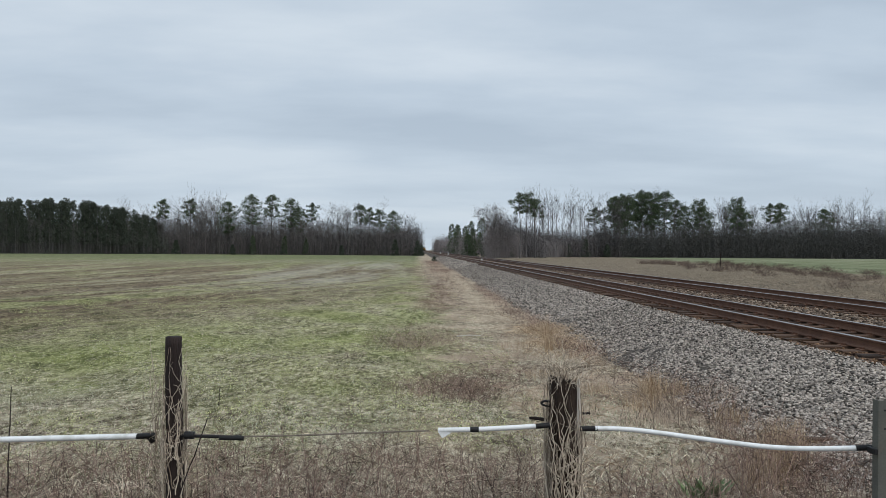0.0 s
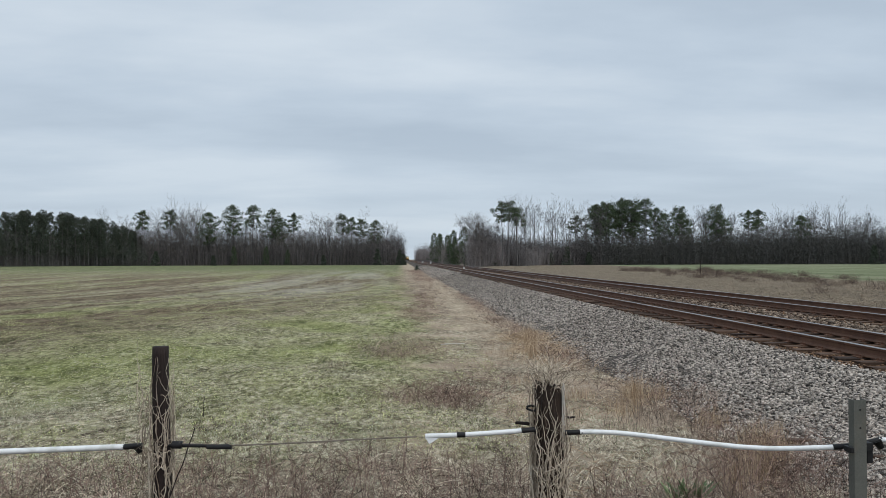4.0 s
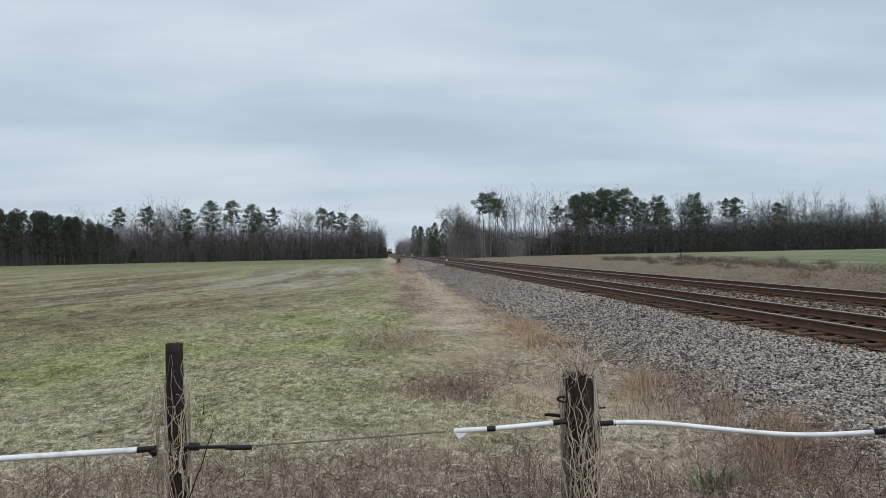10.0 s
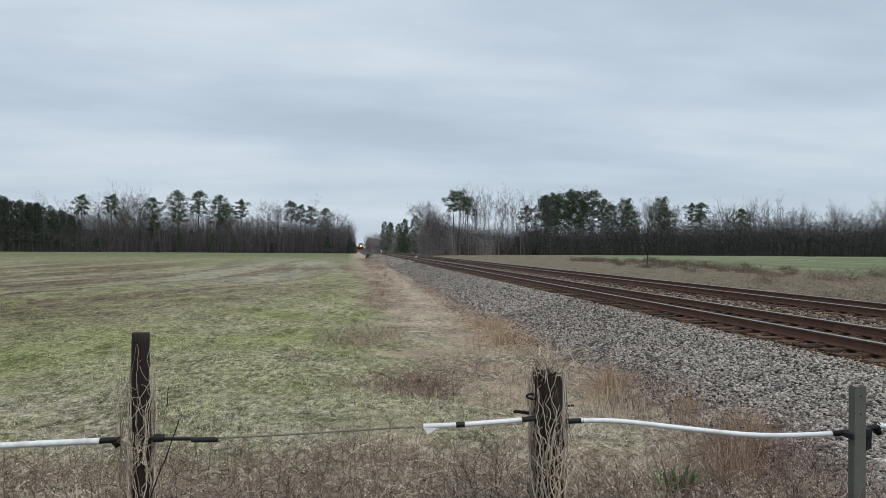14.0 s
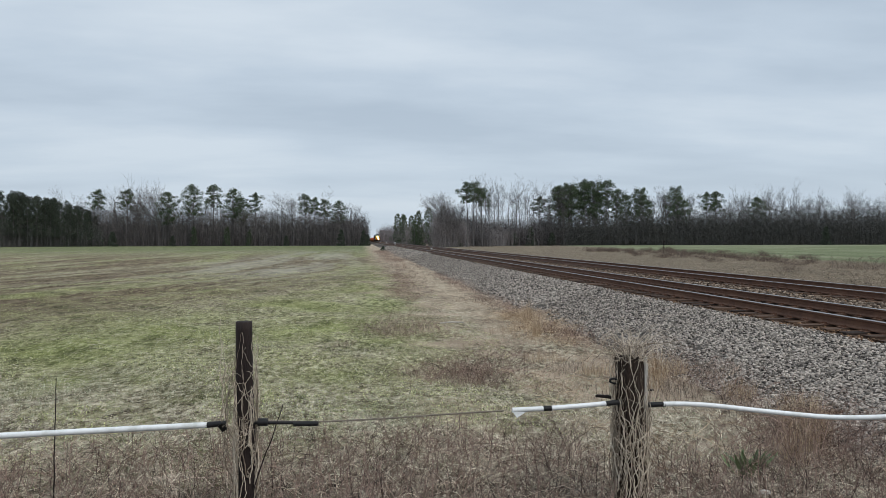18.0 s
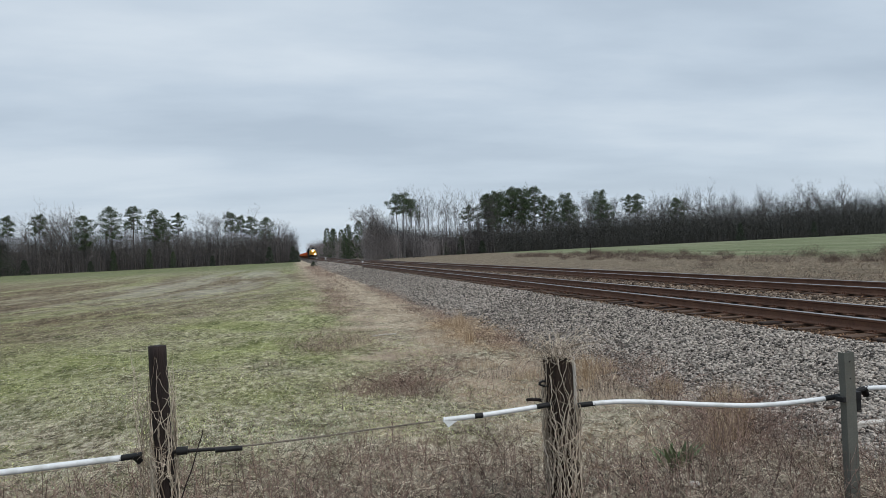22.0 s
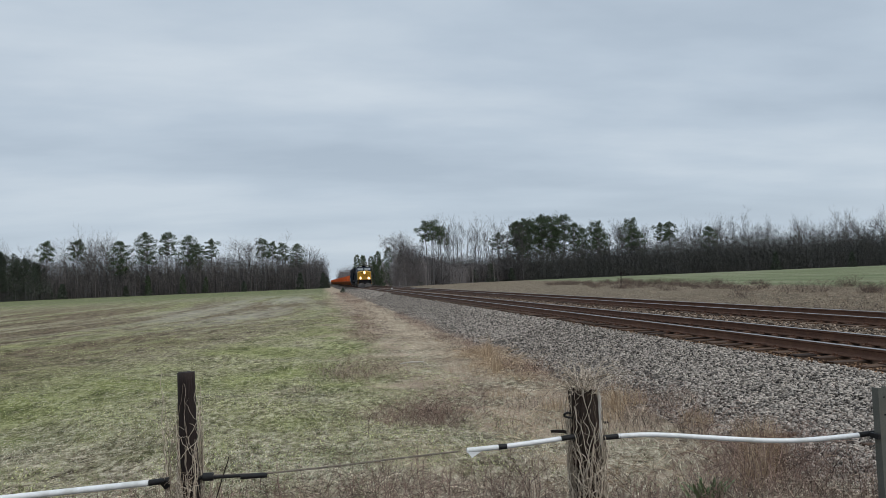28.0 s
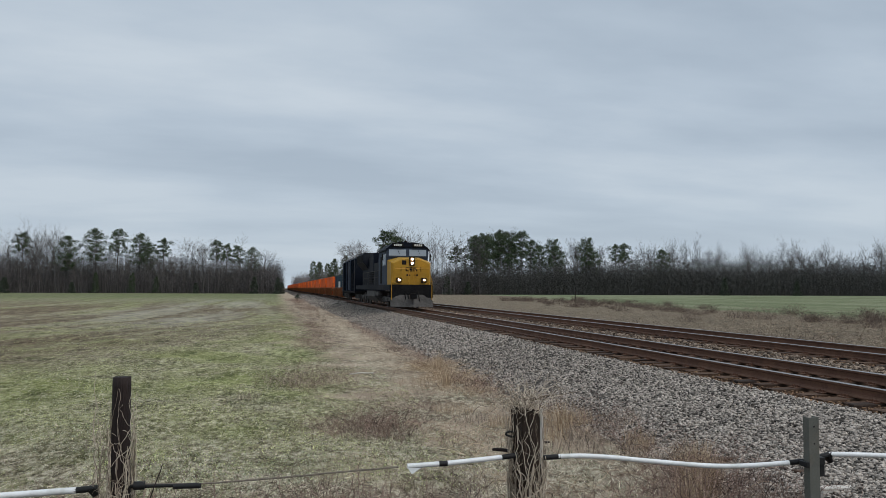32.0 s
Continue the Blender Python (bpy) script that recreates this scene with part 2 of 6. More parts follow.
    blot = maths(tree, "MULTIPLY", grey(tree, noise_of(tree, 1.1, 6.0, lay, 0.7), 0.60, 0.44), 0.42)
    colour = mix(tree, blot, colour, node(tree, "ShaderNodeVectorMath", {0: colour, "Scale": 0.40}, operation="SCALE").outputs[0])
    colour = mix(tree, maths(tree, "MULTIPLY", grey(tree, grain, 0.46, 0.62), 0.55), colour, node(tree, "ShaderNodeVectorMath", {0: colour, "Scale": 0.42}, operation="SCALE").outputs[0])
    colour = node(tree, "ShaderNodeVectorMath", {0: colour, "Scale": 1.11}, operation="SCALE").outputs[0]
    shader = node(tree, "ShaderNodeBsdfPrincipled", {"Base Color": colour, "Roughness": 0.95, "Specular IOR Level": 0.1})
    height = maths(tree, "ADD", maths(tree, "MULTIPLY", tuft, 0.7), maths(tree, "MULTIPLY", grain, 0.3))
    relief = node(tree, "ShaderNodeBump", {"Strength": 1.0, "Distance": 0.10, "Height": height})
    link(tree, relief.outputs[0], shader.inputs["Normal"])
    link(tree, shader.outputs[0], node(tree, "ShaderNodeOutputMaterial").inputs[0])
    return m


def glass(name, colour):
    m = bpy.data.materials.new(name)
    tree = nodes_of(m)
    shader = node(tree, "ShaderNodeBsdfPrincipled", {"Base Color": (*colour, 1), "Roughness": 0.06, "Specular IOR Level": 0.6})
    link(tree, shader.outputs[0], node(tree, "ShaderNodeOutputMaterial").inputs[0])
    return m


STONE = surface("ballast_stone", (0.042, 0.036, 0.031), (0.540, 0.470, 0.402), 3.0, 40.0, 0.9, 0.4, 0.01, per="island")
def bed_material():
    """Dusty stone bed, shade between and under stones put into its colour, stained with rust round each track."""
    m = bpy.data.materials.new("ballast_bed")
    tree = nodes_of(m)
    place = node(tree, "ShaderNodeNewGeometry").outputs["Position"]
    x = node(tree, "ShaderNodeSeparateXYZ", {0: place}).outputs[0]
    cells = node(tree, "ShaderNodeTexVoronoi", {"Vector": place, "Scale": 17.0})
    pick = node(tree, "ShaderNodeSeparateColor", {0: cells.outputs["Color"]}).outputs[0]
    stone = ramp(tree, pick, [(0.0, (0.040, 0.033, 0.028)), (0.55, (0.150, 0.125, 0.105)), (1.0, (0.330, 0.280, 0.238))])
    # Cell edges mix towards near black: painted shade between the stones.
    gap_shade = grey(tree, cells.outputs["Distance"], 0.30, 0.62)
    stone = mix(tree, maths(tree, "MULTIPLY", gap_shade, 0.85), stone, (0.026, 0.023, 0.020))
    patch = noise_of(tree, 0.6, 5.0, place)
    stone = mix(tree, grey(tree, patch, 0.50, 0.72), stone, mix(tree, 0.5, stone, (0.15, 0.125, 0.095)))
    away = maths(tree, "MINIMUM", maths(tree, "ABSOLUTE", maths(tree, "SUBTRACT", x, 6.79)), maths(tree, "ABSOLUTE", maths(tree, "SUBTRACT", x, 11.44)))
    rust = grey(tree, maths(tree, "ADD", away, maths(tree, "MULTIPLY", patch, 0.5)), 1.95, 1.45)
    rust = maths(tree, "MAXIMUM", rust, maths(tree, "MULTIPLY", maths(tree, "MULTIPLY", grey(tree, x, 7.4, 8.0), grey(tree, x, 14.2, 13.0)), 0.85))
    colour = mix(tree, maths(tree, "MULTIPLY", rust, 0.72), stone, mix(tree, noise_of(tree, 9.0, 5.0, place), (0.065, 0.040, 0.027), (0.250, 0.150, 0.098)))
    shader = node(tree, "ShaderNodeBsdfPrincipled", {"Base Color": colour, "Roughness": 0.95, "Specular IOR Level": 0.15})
    relief = node(tree, "ShaderNodeBump", {"Strength": 1.0, "Distance": 0.05, "Height": maths(tree, "SUBTRACT", 1.0, cells.outputs["Distance"])})
    link(tree, relief.outputs[0], shader.inputs["Normal"])
    link(tree, shader.outputs[0], node(tree, "ShaderNodeOutputMaterial").inputs[0])
    return m


BALLAST = bed_material()
RUSTY_STONE = surface("rust_stained_stone", (0.045, 0.026, 0.016), (0.310, 0.185, 0.108), 3.0, 40.0, 0.95, 0.4, 0.01, per="island")
BANK_WEED = surface("dull_bank_weeds", (0.075, 0.052, 0.040), (0.430, 0.330, 0.240), 0.3, 4.0, 0.95, 0, per="island")
BROWN_STONE = surface("brown_dusty_stone", (0.050, 0.036, 0.027), (0.360, 0.275, 0.205), 3.0, 40.0, 0.95, 0.4, 0.01, per="island")
TWIGGY = surface("dark_twiggy_weeds", (0.050, 0.032, 0.027), (0.400, 0.275, 0.220), 0.8, 6.0, 0.95, 0, per="island")
# Colour of the shade between trunks, for the backing ridges added inside the woods.
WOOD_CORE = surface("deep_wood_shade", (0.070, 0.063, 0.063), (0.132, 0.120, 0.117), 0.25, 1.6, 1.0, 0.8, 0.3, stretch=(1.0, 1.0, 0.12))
RAIL_RUST = surface("rusty_rail", (0.074, 0.037, 0.026), (0.190, 0.098, 0.060), 3.0, 45.0, 0.75, 0.25, 0.004, 0.2)
RAIL_TOP = surface("worn_rail_head", (0.26, 0.245, 0.235), (0.44, 0.42, 0.41), 2.0, 80.0, 0.42, 0.05, 0.001, 0.9)
TIE = surface("weathered_tie", (0.022, 0.015, 0.012), (0.105, 0.064, 0.042), 5.0, 50.0, 0.9, 0.7, 0.01, per="object", stretch=(0.4, 3.0, 1.0), spots=(0.12, 0.065, 0.038))
POST = surface("dark_post_wood", (0.009, 0.006, 0.006), (0.038, 0.025, 0.021), 8.0, 60.0, 0.85, 0.8, 0.01, stretch=(2.5, 2.5, 0.25))
OLD_POST = surface("rotten_post_wood", (0.012, 0.008, 0.006), (0.070, 0.046, 0.033), 10.0, 60.0, 0.9, 1.0, 0.02, stretch=(2.5, 2.5, 0.2))
PALE_WOOD = surface("bleached_wood", (0.42, 0.38, 0.33), (0.68, 0.63, 0.57), 10.0, 70.0, 0.9, 0.6, 0.01, stretch=(2.0, 2.0, 0.25))
VINE = surface("dry_vine", (0.170, 0.128, 0.092), (0.66, 0.56, 0.44), 6.0, 60.0, 0.9, 0.4, 0.004, per="island")
STEEL_POST = surface("grey_steel_post", (0.085, 0.087, 0.075), (0.175, 0.172, 0.150), 5.0, 90.0, 0.65, 0.2, 0.003, 0.25, spots=(0.15, 0.13, 0.10))
PVC = surface("white_pvc_pipe", (0.66, 0.66, 0.65), (0.82, 0.82, 0.81), 14.0, 60.0, 0.42, 0.1, 0.002, spots=(0.60, 0.60, 0.57), spec=0.5)
TAPE = surface("black_tape", (0.006, 0.006, 0.006), (0.018, 0.017, 0.017), 20.0, 90.0, 0.6, 0.4, 0.004)
CABLE = surface("old_wire_rope", (0.11, 0.09, 0.07), (0.30, 0.25, 0.20), 20.0, 200.0, 0.7, 0.5, 0.003, 0.3)
GRASS_GREEN = surface("field_grass", (0.085, 0.105, 0.026), (0.760, 0.760, 0.370), 0.5, 5.0, 0.85, 0, per="island")
GRASS_DEAD = surface("dead_grass", (0.095, 0.068, 0.044), (0.930, 0.835, 0.650), 0.6, 5.0, 0.85, 0, per="island")
WEED = surface("dry_weed_stalks", (0.036, 0.024, 0.019), (0.720, 0.580, 0.455), 0.8, 6.0, 0.9, 0, per="island")
SEDGE = surface("orange_broom_sedge", (0.280, 0.185, 0.110), (0.720, 0.570, 0.400), 0.8, 6.0, 0.9, 0, per="island")
GREEN_LEAF = surface("fresh_green_leaf", (0.070, 0.110, 0.042), (0.200, 0.270, 0.120), 5.0, 40.0, 0.6, 0.2, 0.003, per="island")
BARK = surface("grey_bark", (0.058, 0.053, 0.052), (0.140, 0.130, 0.126), 0.8, 8.0, 0.95, 0.3, 0.03, per="island")
BARK_PALE = surface("pale_bark", (0.085, 0.077, 0.075), (0.185, 0.170, 0.163), 0.8, 8.0, 0.95, 0.3, 0.03, per="island")
GREY_TWIG = surface("pale_grey_twigs", (0.200, 0.178, 0.173), (0.360, 0.325, 0.315), 0.1, 1.0, 0.95, 0, per="island")
# Distance haze sits in the twig and undergrowth colours: lifted, greyed, low contrast.
TWIG = surface("bare_twigs", (0.140, 0.122, 0.119), (0.275, 0.243, 0.234), 0.1, 1.0, 0.95, 0, per="island")
BRUSH = surface("hazy_undergrowth", (0.090, 0.083, 0.085), (0.170, 0.155, 0.153), 0.08, 0.8, 0.95, 0, per="island")
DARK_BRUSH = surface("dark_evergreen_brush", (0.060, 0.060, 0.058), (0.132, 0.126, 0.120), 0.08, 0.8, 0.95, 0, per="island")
PALE_LEAF = surface("pale_clover_leaf", (0.250, 0.265, 0.140), (0.640, 0.640, 0.470), 0.8, 6.0, 0.8, 0, per="island")
RED_WEED = surface("reddish_dead_weeds", (0.140, 0.095, 0.074), (0.480, 0.360, 0.285), 0.6, 5.0, 0.95, 0, per="island")
BANK_BUSH = surface("dull_bush_twigs", (0.060, 0.042, 0.034), (0.240, 0.178, 0.138), 0.3, 4.0, 0.95, 0, per="island")
NEEDLE = surface("pine_needles", (0.030, 0.047, 0.025), (0.102, 0.135, 0.070), 0.3, 3.0, 0.9, 0, per="island")
CEDAR = surface("cedar_foliage", (0.034, 0.044, 0.033), (0.086, 0.100, 0.070), 0.3, 3.0, 0.9, 0, per="island")

# ---- mesh helpers ----


def mesh_of(name, verts, faces, material):
    """A mesh from arrays of points and of equal-sided faces."""
    verts, faces = np.asarray(verts, np.float32), np.asarray(faces, np.int32)
    data, n = bpy.data.meshes.new(name), faces.shape[1]
    data.vertices.add(len(verts))
    data.vertices.foreach_set("co", verts.ravel())
    data.loops.add(faces.size)
    data.loops.foreach_set("vertex_index", faces.ravel())
    data.polygons.add(len(faces))
    data.polygons.foreach_set("loop_start", np.arange(0, faces.size, n, dtype=np.int32))
    data.polygons.foreach_set("loop_total", np.full(len(faces), n, np.int32))
    data.materials.append(material)
    data.update(calc_edges=True)
    data.validate()
    return data


class Tubes:
    """Collects tapered tubes along lines of points into one mesh."""

    def __init__(self):
        self.v, self.f, self.n = [], [], 0

    def add(self, points, r0, r1=None, sides=5, flat=1.0):
        points = np.asarray(points, float)
        k = len(points)
        r = np.linspace(r0, r0 if r1 is None else r1, k)
        along = np.gradient(points, axis=0)
        along /= np.linalg.norm(along, axis=1)[:, None] + 1e-9
        ref = np.where(np.abs(along[:, 2:3]) > 0.9, [[1.0, 0, 0]], [[0, 0, 1.0]])
        a = np.cross(along, ref)
        a /= np.linalg.norm(a, axis=1)[:, None] + 1e-9
        b = np.cross(along, a)
        t = np.linspace(0, 2 * np.pi, sides, endpoint=False)
        ring = points[:, None] + r[:, None, None] * (np.cos(t)[None, :, None] * a[:, None] + flat * np.sin(t)[None, :, None] * b[:, None])
        i, j = np.meshgrid(np.arange(k - 1), np.arange(sides), indexing="ij")
        p, q = (i * sides + j).ravel(), (i * sides + (j + 1) % sides).ravel()
        quads = np.stack([p, q, q + sides, p + sides], 1)
        self.v.append(ring.reshape(-1, 3))
        self.f.append(quads + self.n)
        self.n += k * sides
        if sides >= 5 and r0 > 0.004:
            start = self.n - k * sides
            for end in (0, k - 1):
                base = start + end * sides
                self.v.append(points[end][None])
                rim = base + np.arange(sides)
                self.f.append(np.stack([np.full(sides, self.n), rim, np.roll(rim, -1), np.roll(rim, -1)], 1))
                self.n += 1

    def ribbon(self, points, r0, r1, side):
        """A thin two-sided twig, a strip of quads."""
        points = np.asarray(points, float)
        k = len(points)
        off = np.linspace(r0, r1, k)[:, None] * side
        self.v.append(np.stack([points - off, points + off], 1).reshape(-1, 3))
        i = np.arange(k - 1)[:, None] * 2 + self.n
        self.f.append(i + [0, 1, 3, 2])
        self.n += 2 * k

    def mesh(self, name, material):
        v, f = np.concatenate(self.v), np.concatenate(self.f)
        tri = f[:, 2] == f[:, 3]
        data = bpy.data.meshes.new(name)
        data.from_pydata(v.tolist(), [], f[~tri].tolist() + f[tri][:, :3].tolist())
        data.materials.append(material)
        return data


def shade(data):
    data.polygons.foreach_set("use_smooth", [True] * len(data.polygons))
    return data


def part(name, data, parent, label="", material=None):
    """Links a mesh or a bmesh as one mesh object under a thing or a part."""
    if isinstance(data, bmesh.types.BMesh):
        bm, data = data, bpy.data.meshes.new(name)
        bmesh.ops.recalc_face_normals(bm, faces=bm.faces)
        bm.to_mesh(data)
        bm.free()
    if material is not None and not data.materials:
        data.materials.append(material)
    ob = new(name, data)
    ob.parent = parent
    return tagged(ob, label)


def thing(name, label, category, place=(0, 0, 0), group="", kind="", data=None, turn=0.0):
    ob = new(name, data)
    ob.location, ob.rotation_euler = place, (0, 0, turn)
    return tagged(ob, label, category, group, kind)


def box(bm, lo, hi, bevel=0.0, taper=None):
    """Adds a box from corner to corner; taper: how far the top's x and y sides draw in."""
    x0, y0, z0 = lo
    x1, y1, z1 = hi
    tx, ty = taper or (0, 0)
    pts = [(x0, y0, z0), (x1, y0, z0), (x1, y1, z0), (x0, y1, z0), (x0 + tx, y0 + ty, z1), (x1 - tx, y0 + ty, z1), (x1 - tx, y1 - ty, z1), (x0 + tx, y1 - ty, z1)]
    vs = [bm.verts.new(p) for p in pts]
    fs = [bm.faces.new([vs[i] for i in f]) for f in ((0, 3, 2, 1), (4, 5, 6, 7), (0, 1, 5, 4), (1, 2, 6, 5), (2, 3, 7, 6), (3, 0, 4, 7))]
    if bevel:
        edges = list({e for f in fs for e in f.edges})
        bmesh.ops.bevel(bm, geom=edges, offset=bevel, segments=2, affect="EDGES", profile=0.6)
    return bm


def boxed(*boxes, bevel=0.0):
    bm = bmesh.new()
    for lo, hi in boxes:
        box(bm, lo, hi, bevel)
    return bm


def prism(outline, y0, y1):
    """A body with an x-z outline drawn out from y0 to y1."""
    bm = bmesh.new()
    a, b = ([bm.verts.new((x, y, z)) for x, z in outline] for y in (y0, y1))
    bm.faces.new(a)
    bm.faces.new(b[::-1])
    for i in range(len(outline)):
        j = (i + 1) % len(outline)
        bm.faces.new((a[i], b[i], b[j], a[j]))
    return bm


def cylinder(at, r, length, axis="x", sides=20, r2=None):
    bm = bmesh.new()
    turn = {"x": Euler((0, radians(90), 0)), "y": Euler((radians(90), 0, 0)), "z": Euler((0, 0, 0))}[axis].to_matrix().to_4x4()
    bmesh.ops.create_cone(bm, cap_ends=True, segments=sides, radius1=r, radius2=r if r2 is None else r2, depth=length, matrix=Matrix.Translation(at) @ turn)
    return bm


def blades(name, roots, heights, width, lean, material, bend=0.5, flop=0.0):
    """Many grass blades or stalks in one mesh: each a bent strip of two quads."""
    n = len(roots)
    ang, tilt = RNG.uniform(0, 2 * np.pi, n), RNG.normal(0, lean, n)
    out = np.stack([np.cos(ang), np.sin(ang), np.zeros(n)], 1)
    face = RNG.uniform(0, 2 * np.pi, n)
    side = np.stack([np.cos(face), np.sin(face), np.zeros(n)], 1) * (width * RNG.uniform(0.6, 1.4, n))[:, None] * 0.5
    up = np.array([0, 0, 1.0])
    h = heights[:, None]
    t = np.minimum(np.abs(tilt)[:, None] + flop, 1.45)
    t2 = np.minimum(t * (1 + 2 * bend) + bend * 0.3, 1.75)
    mid = roots + h * 0.55 * (up * np.cos(t) + out * np.sin(t))
    tip = mid + h * 0.5 * (up * np.cos(t2) + out * np.sin(t2))
    low = roots - up * 0.02
    v = np.stack([low - side, low + side, mid - side * 0.75, mid + side * 0.75, tip - side * 0.15, tip + side * 0.15], 1).reshape(-1, 3)
    base = (np.arange(n) * 6)[:, None]
    f = np.concatenate([base + [0, 1, 3, 2], base + [2, 3, 5, 4]])
    return mesh_of(name, v, f, material)

# ---- ground and line ----
FIELD = -0.8


def ramp_np(x, xs, zs):
    return np.interp(x, xs, zs)


def ground_height(x, y):
    """Height of the ground: field, raised bed of the line, ditch and bank behind it."""
    x, y = np.asarray(x, float), np.asarray(y, float)
    z = ramp_np(x, [1.0, 2.6, 5.0, 12.5, 15.0, 17.5, 21.0, 26.0, 40.0], [FIELD, FIELD + 0.02, -0.48, -0.48, -0.75, -1.05, -0.75, -0.55, FIELD])
    wave = 0.05 * np.sin(x * 0.9 + 1.3 * np.sin(y * 0.31)) * np.sin(y * 0.57 + 0.6) + 0.03 * np.sin(x * 2.3 + y * 1.7)
    return z + wave * np.clip(1 - np.abs(y) / 400, 0, 1) * np.where(x < 14, np.clip((1.0 - x) / 1.5, 0, 1), 1)


def make_ground():
    xs = np.unique(np.concatenate([np.linspace(-4000, -120, 14), np.linspace(-120, -14, 30), np.linspace(-14, 32, 116), np.linspace(32, 160, 34), np.linspace(160, 4000, 14)]))
    ys = np.unique(np.concatenate([np.linspace(-4000, -40, 10), np.linspace(-40, 4, 22), np.linspace(4, 40, 110), np.linspace(40, 300, 90), np.linspace(300, 4500, 24)]))
    gx, gy = np.meshgrid(xs, ys, indexing="ij")
    v = np.stack([gx, gy, ground_height(gx, gy)], -1).reshape(-1, 3)
    i, j = np.meshgrid(np.arange(len(xs) - 1), np.arange(len(ys) - 1), indexing="ij")
    a = (i * len(ys) + j).ravel()
    data = mesh_of("ground", v, np.stack([a, a + len(ys), a + len(ys) + 1, a + 1], 1), ground_material())
    thing("ground", "mown winter field with green and dead grass and brown verge", "ground", kind="structure", data=shade(data))


make_ground()

TRACK_A, TRACK_B = 6.79, 11.44
BED_X = [1.9, 2.6, 5.0, 5.4, 8.2, 8.7, 9.6, 10.05, 12.85, 13.2, 15.4]
BED_Z = [-0.92, -0.76, -0.29, -0.245, -0.245, -0.25, -0.25, -0.245, -0.245, -0.29, -0.98]


def bed_height(x):
    return np.interp(x, BED_X, BED_Z)


def make_bed():
    xs = np.unique(np.concatenate([np.array(BED_X), np.linspace(1.9, 15.4, 60)]))
    ys = np.concatenate([np.linspace(-60, 4, 20), np.linspace(4.3, 50, 150), np.linspace(50.5, 150, 160), np.linspace(152, 1800, 50)])
    gx, gy = np.meshgrid(xs, ys, indexing="ij")
    bump = RNG.normal(0, 0.012, gx.shape) * (gy < 151)
    toe = (0.30 * np.sin(gy * 0.6) * np.sin(gy * 0.23 + 1) + 0.12 * np.sin(gy * 1.9 + 2)) * np.clip((4.0 - gx) / 2, 0, 1)
    v = np.stack([gx + toe, gy, bed_height(gx) + bump], -1).reshape(-1, 3)
    i, j = np.meshgrid(np.arange(len(xs) - 1), np.arange(len(ys) - 1), indexing="ij")
    a = (i * len(ys) + j).ravel()
    bed = thing("ballast_bed", "grey crushed stone bed under two railway tracks", "ballast", kind="structure",
                data=mesh_of("ballast_bed", v, np.stack([a, a + len(ys), a + len(ys) + 1, a + 1], 1), BALLAST))
    return bed


def stones(name, count, xlo, xhi, ylo, yhi, size, power, avoid=True, material=None, proud=0.35):
    """Loose angular stones spread over the bed, joined into one mesh."""
    block = np.array([(i, j, k) for i in (-0.68, 0.68) for j in (-0.68, 0.68) for k in (-0.68, 0.68)])
    quads = np.array([(0, 1, 3, 2), (4, 6, 7, 5), (0, 4, 5, 1), (2, 3, 7, 6), (0, 2, 6, 4), (1, 5, 7, 3)])
    u = RNG.uniform(0, 1, count)
    y = 1 / (1 / ylo - u * (1 / ylo - 1 / yhi)) if power else RNG.uniform(ylo, yhi, count)
    x = RNG.uniform(xlo, xhi, count)
    if avoid:
        free = np.ones(count, bool)
        for centre in (TRACK_A, TRACK_B):
            for rail in (-0.755, 0.755):
                free &= np.abs(x - centre - rail) > 0.13
        x, y = x[free], y[free]
    n = len(x)
    s = size * RNG.uniform(0.55, 1.35, n)
    shape = (block[None] * RNG.uniform(0.60, 1.25, (n, 8, 1)) + RNG.normal(0, 0.10, (n, 8, 3))) * np.stack([RNG.uniform(0.8, 1.3, n), RNG.uniform(0.7, 1.1, n), RNG.uniform(0.45, 0.85, n)], 1)[:, None]
    a, b = RNG.uniform(0, 2 * np.pi, n), RNG.normal(0, 0.5, n)
    ca, sa, cb, sb = np.cos(a)[:, None], np.sin(a)[:, None], np.cos(b)[:, None], np.sin(b)[:, None]
    px, py, pz = shape[..., 0], shape[..., 1] * cb - shape[..., 2] * sb, shape[..., 1] * sb + shape[..., 2] * cb
    pts = np.stack([px * ca - py * sa, px * sa + py * ca, pz], -1) * s[:, None, None]
    pts += np.stack([x, y, bed_height(x) + s * proud * RNG.uniform(0.1, 1.9, n)], 1)[:, None]
    faces = (quads[None] + (np.arange(n) * 8)[:, None, None]).reshape(-1, 4)
    return mesh_of(name, pts.reshape(-1, 3), faces, material or STONE)


BED = make_bed()
for count, xlo, xhi, ylo, yhi, size, material, label in (
        (120000, 1.75, 5.38, 5.5, 24, 0.0205, STONE, "loose grey crushed stones"), (40000, 1.9, 5.38, 22, 85, 0.029, STONE, "loose grey crushed stones"), (9000, 1.9, 5.5, 80, 190, 0.06, STONE, "loose grey crushed stones"),
        (7000, 8.0, 10.1, 9, 60, 0.036, BROWN_STONE, "loose brown dusty stones"), (7000, 12.9, 14.4, 9, 60, 0.036, BROWN_STONE, "loose brown dusty stones"),
        (12000, 5.3, 8.3, 7, 50, 0.020, RUSTY_STONE, "rust-stained stones between the rails"), (9000, 9.9, 13.0, 9, 50, 0.022, RUSTY_STONE, "rust-stained stones between the rails"),
        (2600, 1.3, 2.3, 5.5, 45, 0.027, STONE, "strayed grey stones"), (900, 0.5, 1.6, 5.5, 30, 0.024, STONE, "strayed grey stones")):
    tagged(part("ballast_stones", stones("ballast_stones", count, xlo, xhi, ylo, yhi, size, True, True, material, 0.6), BED, label), kind="stuff")


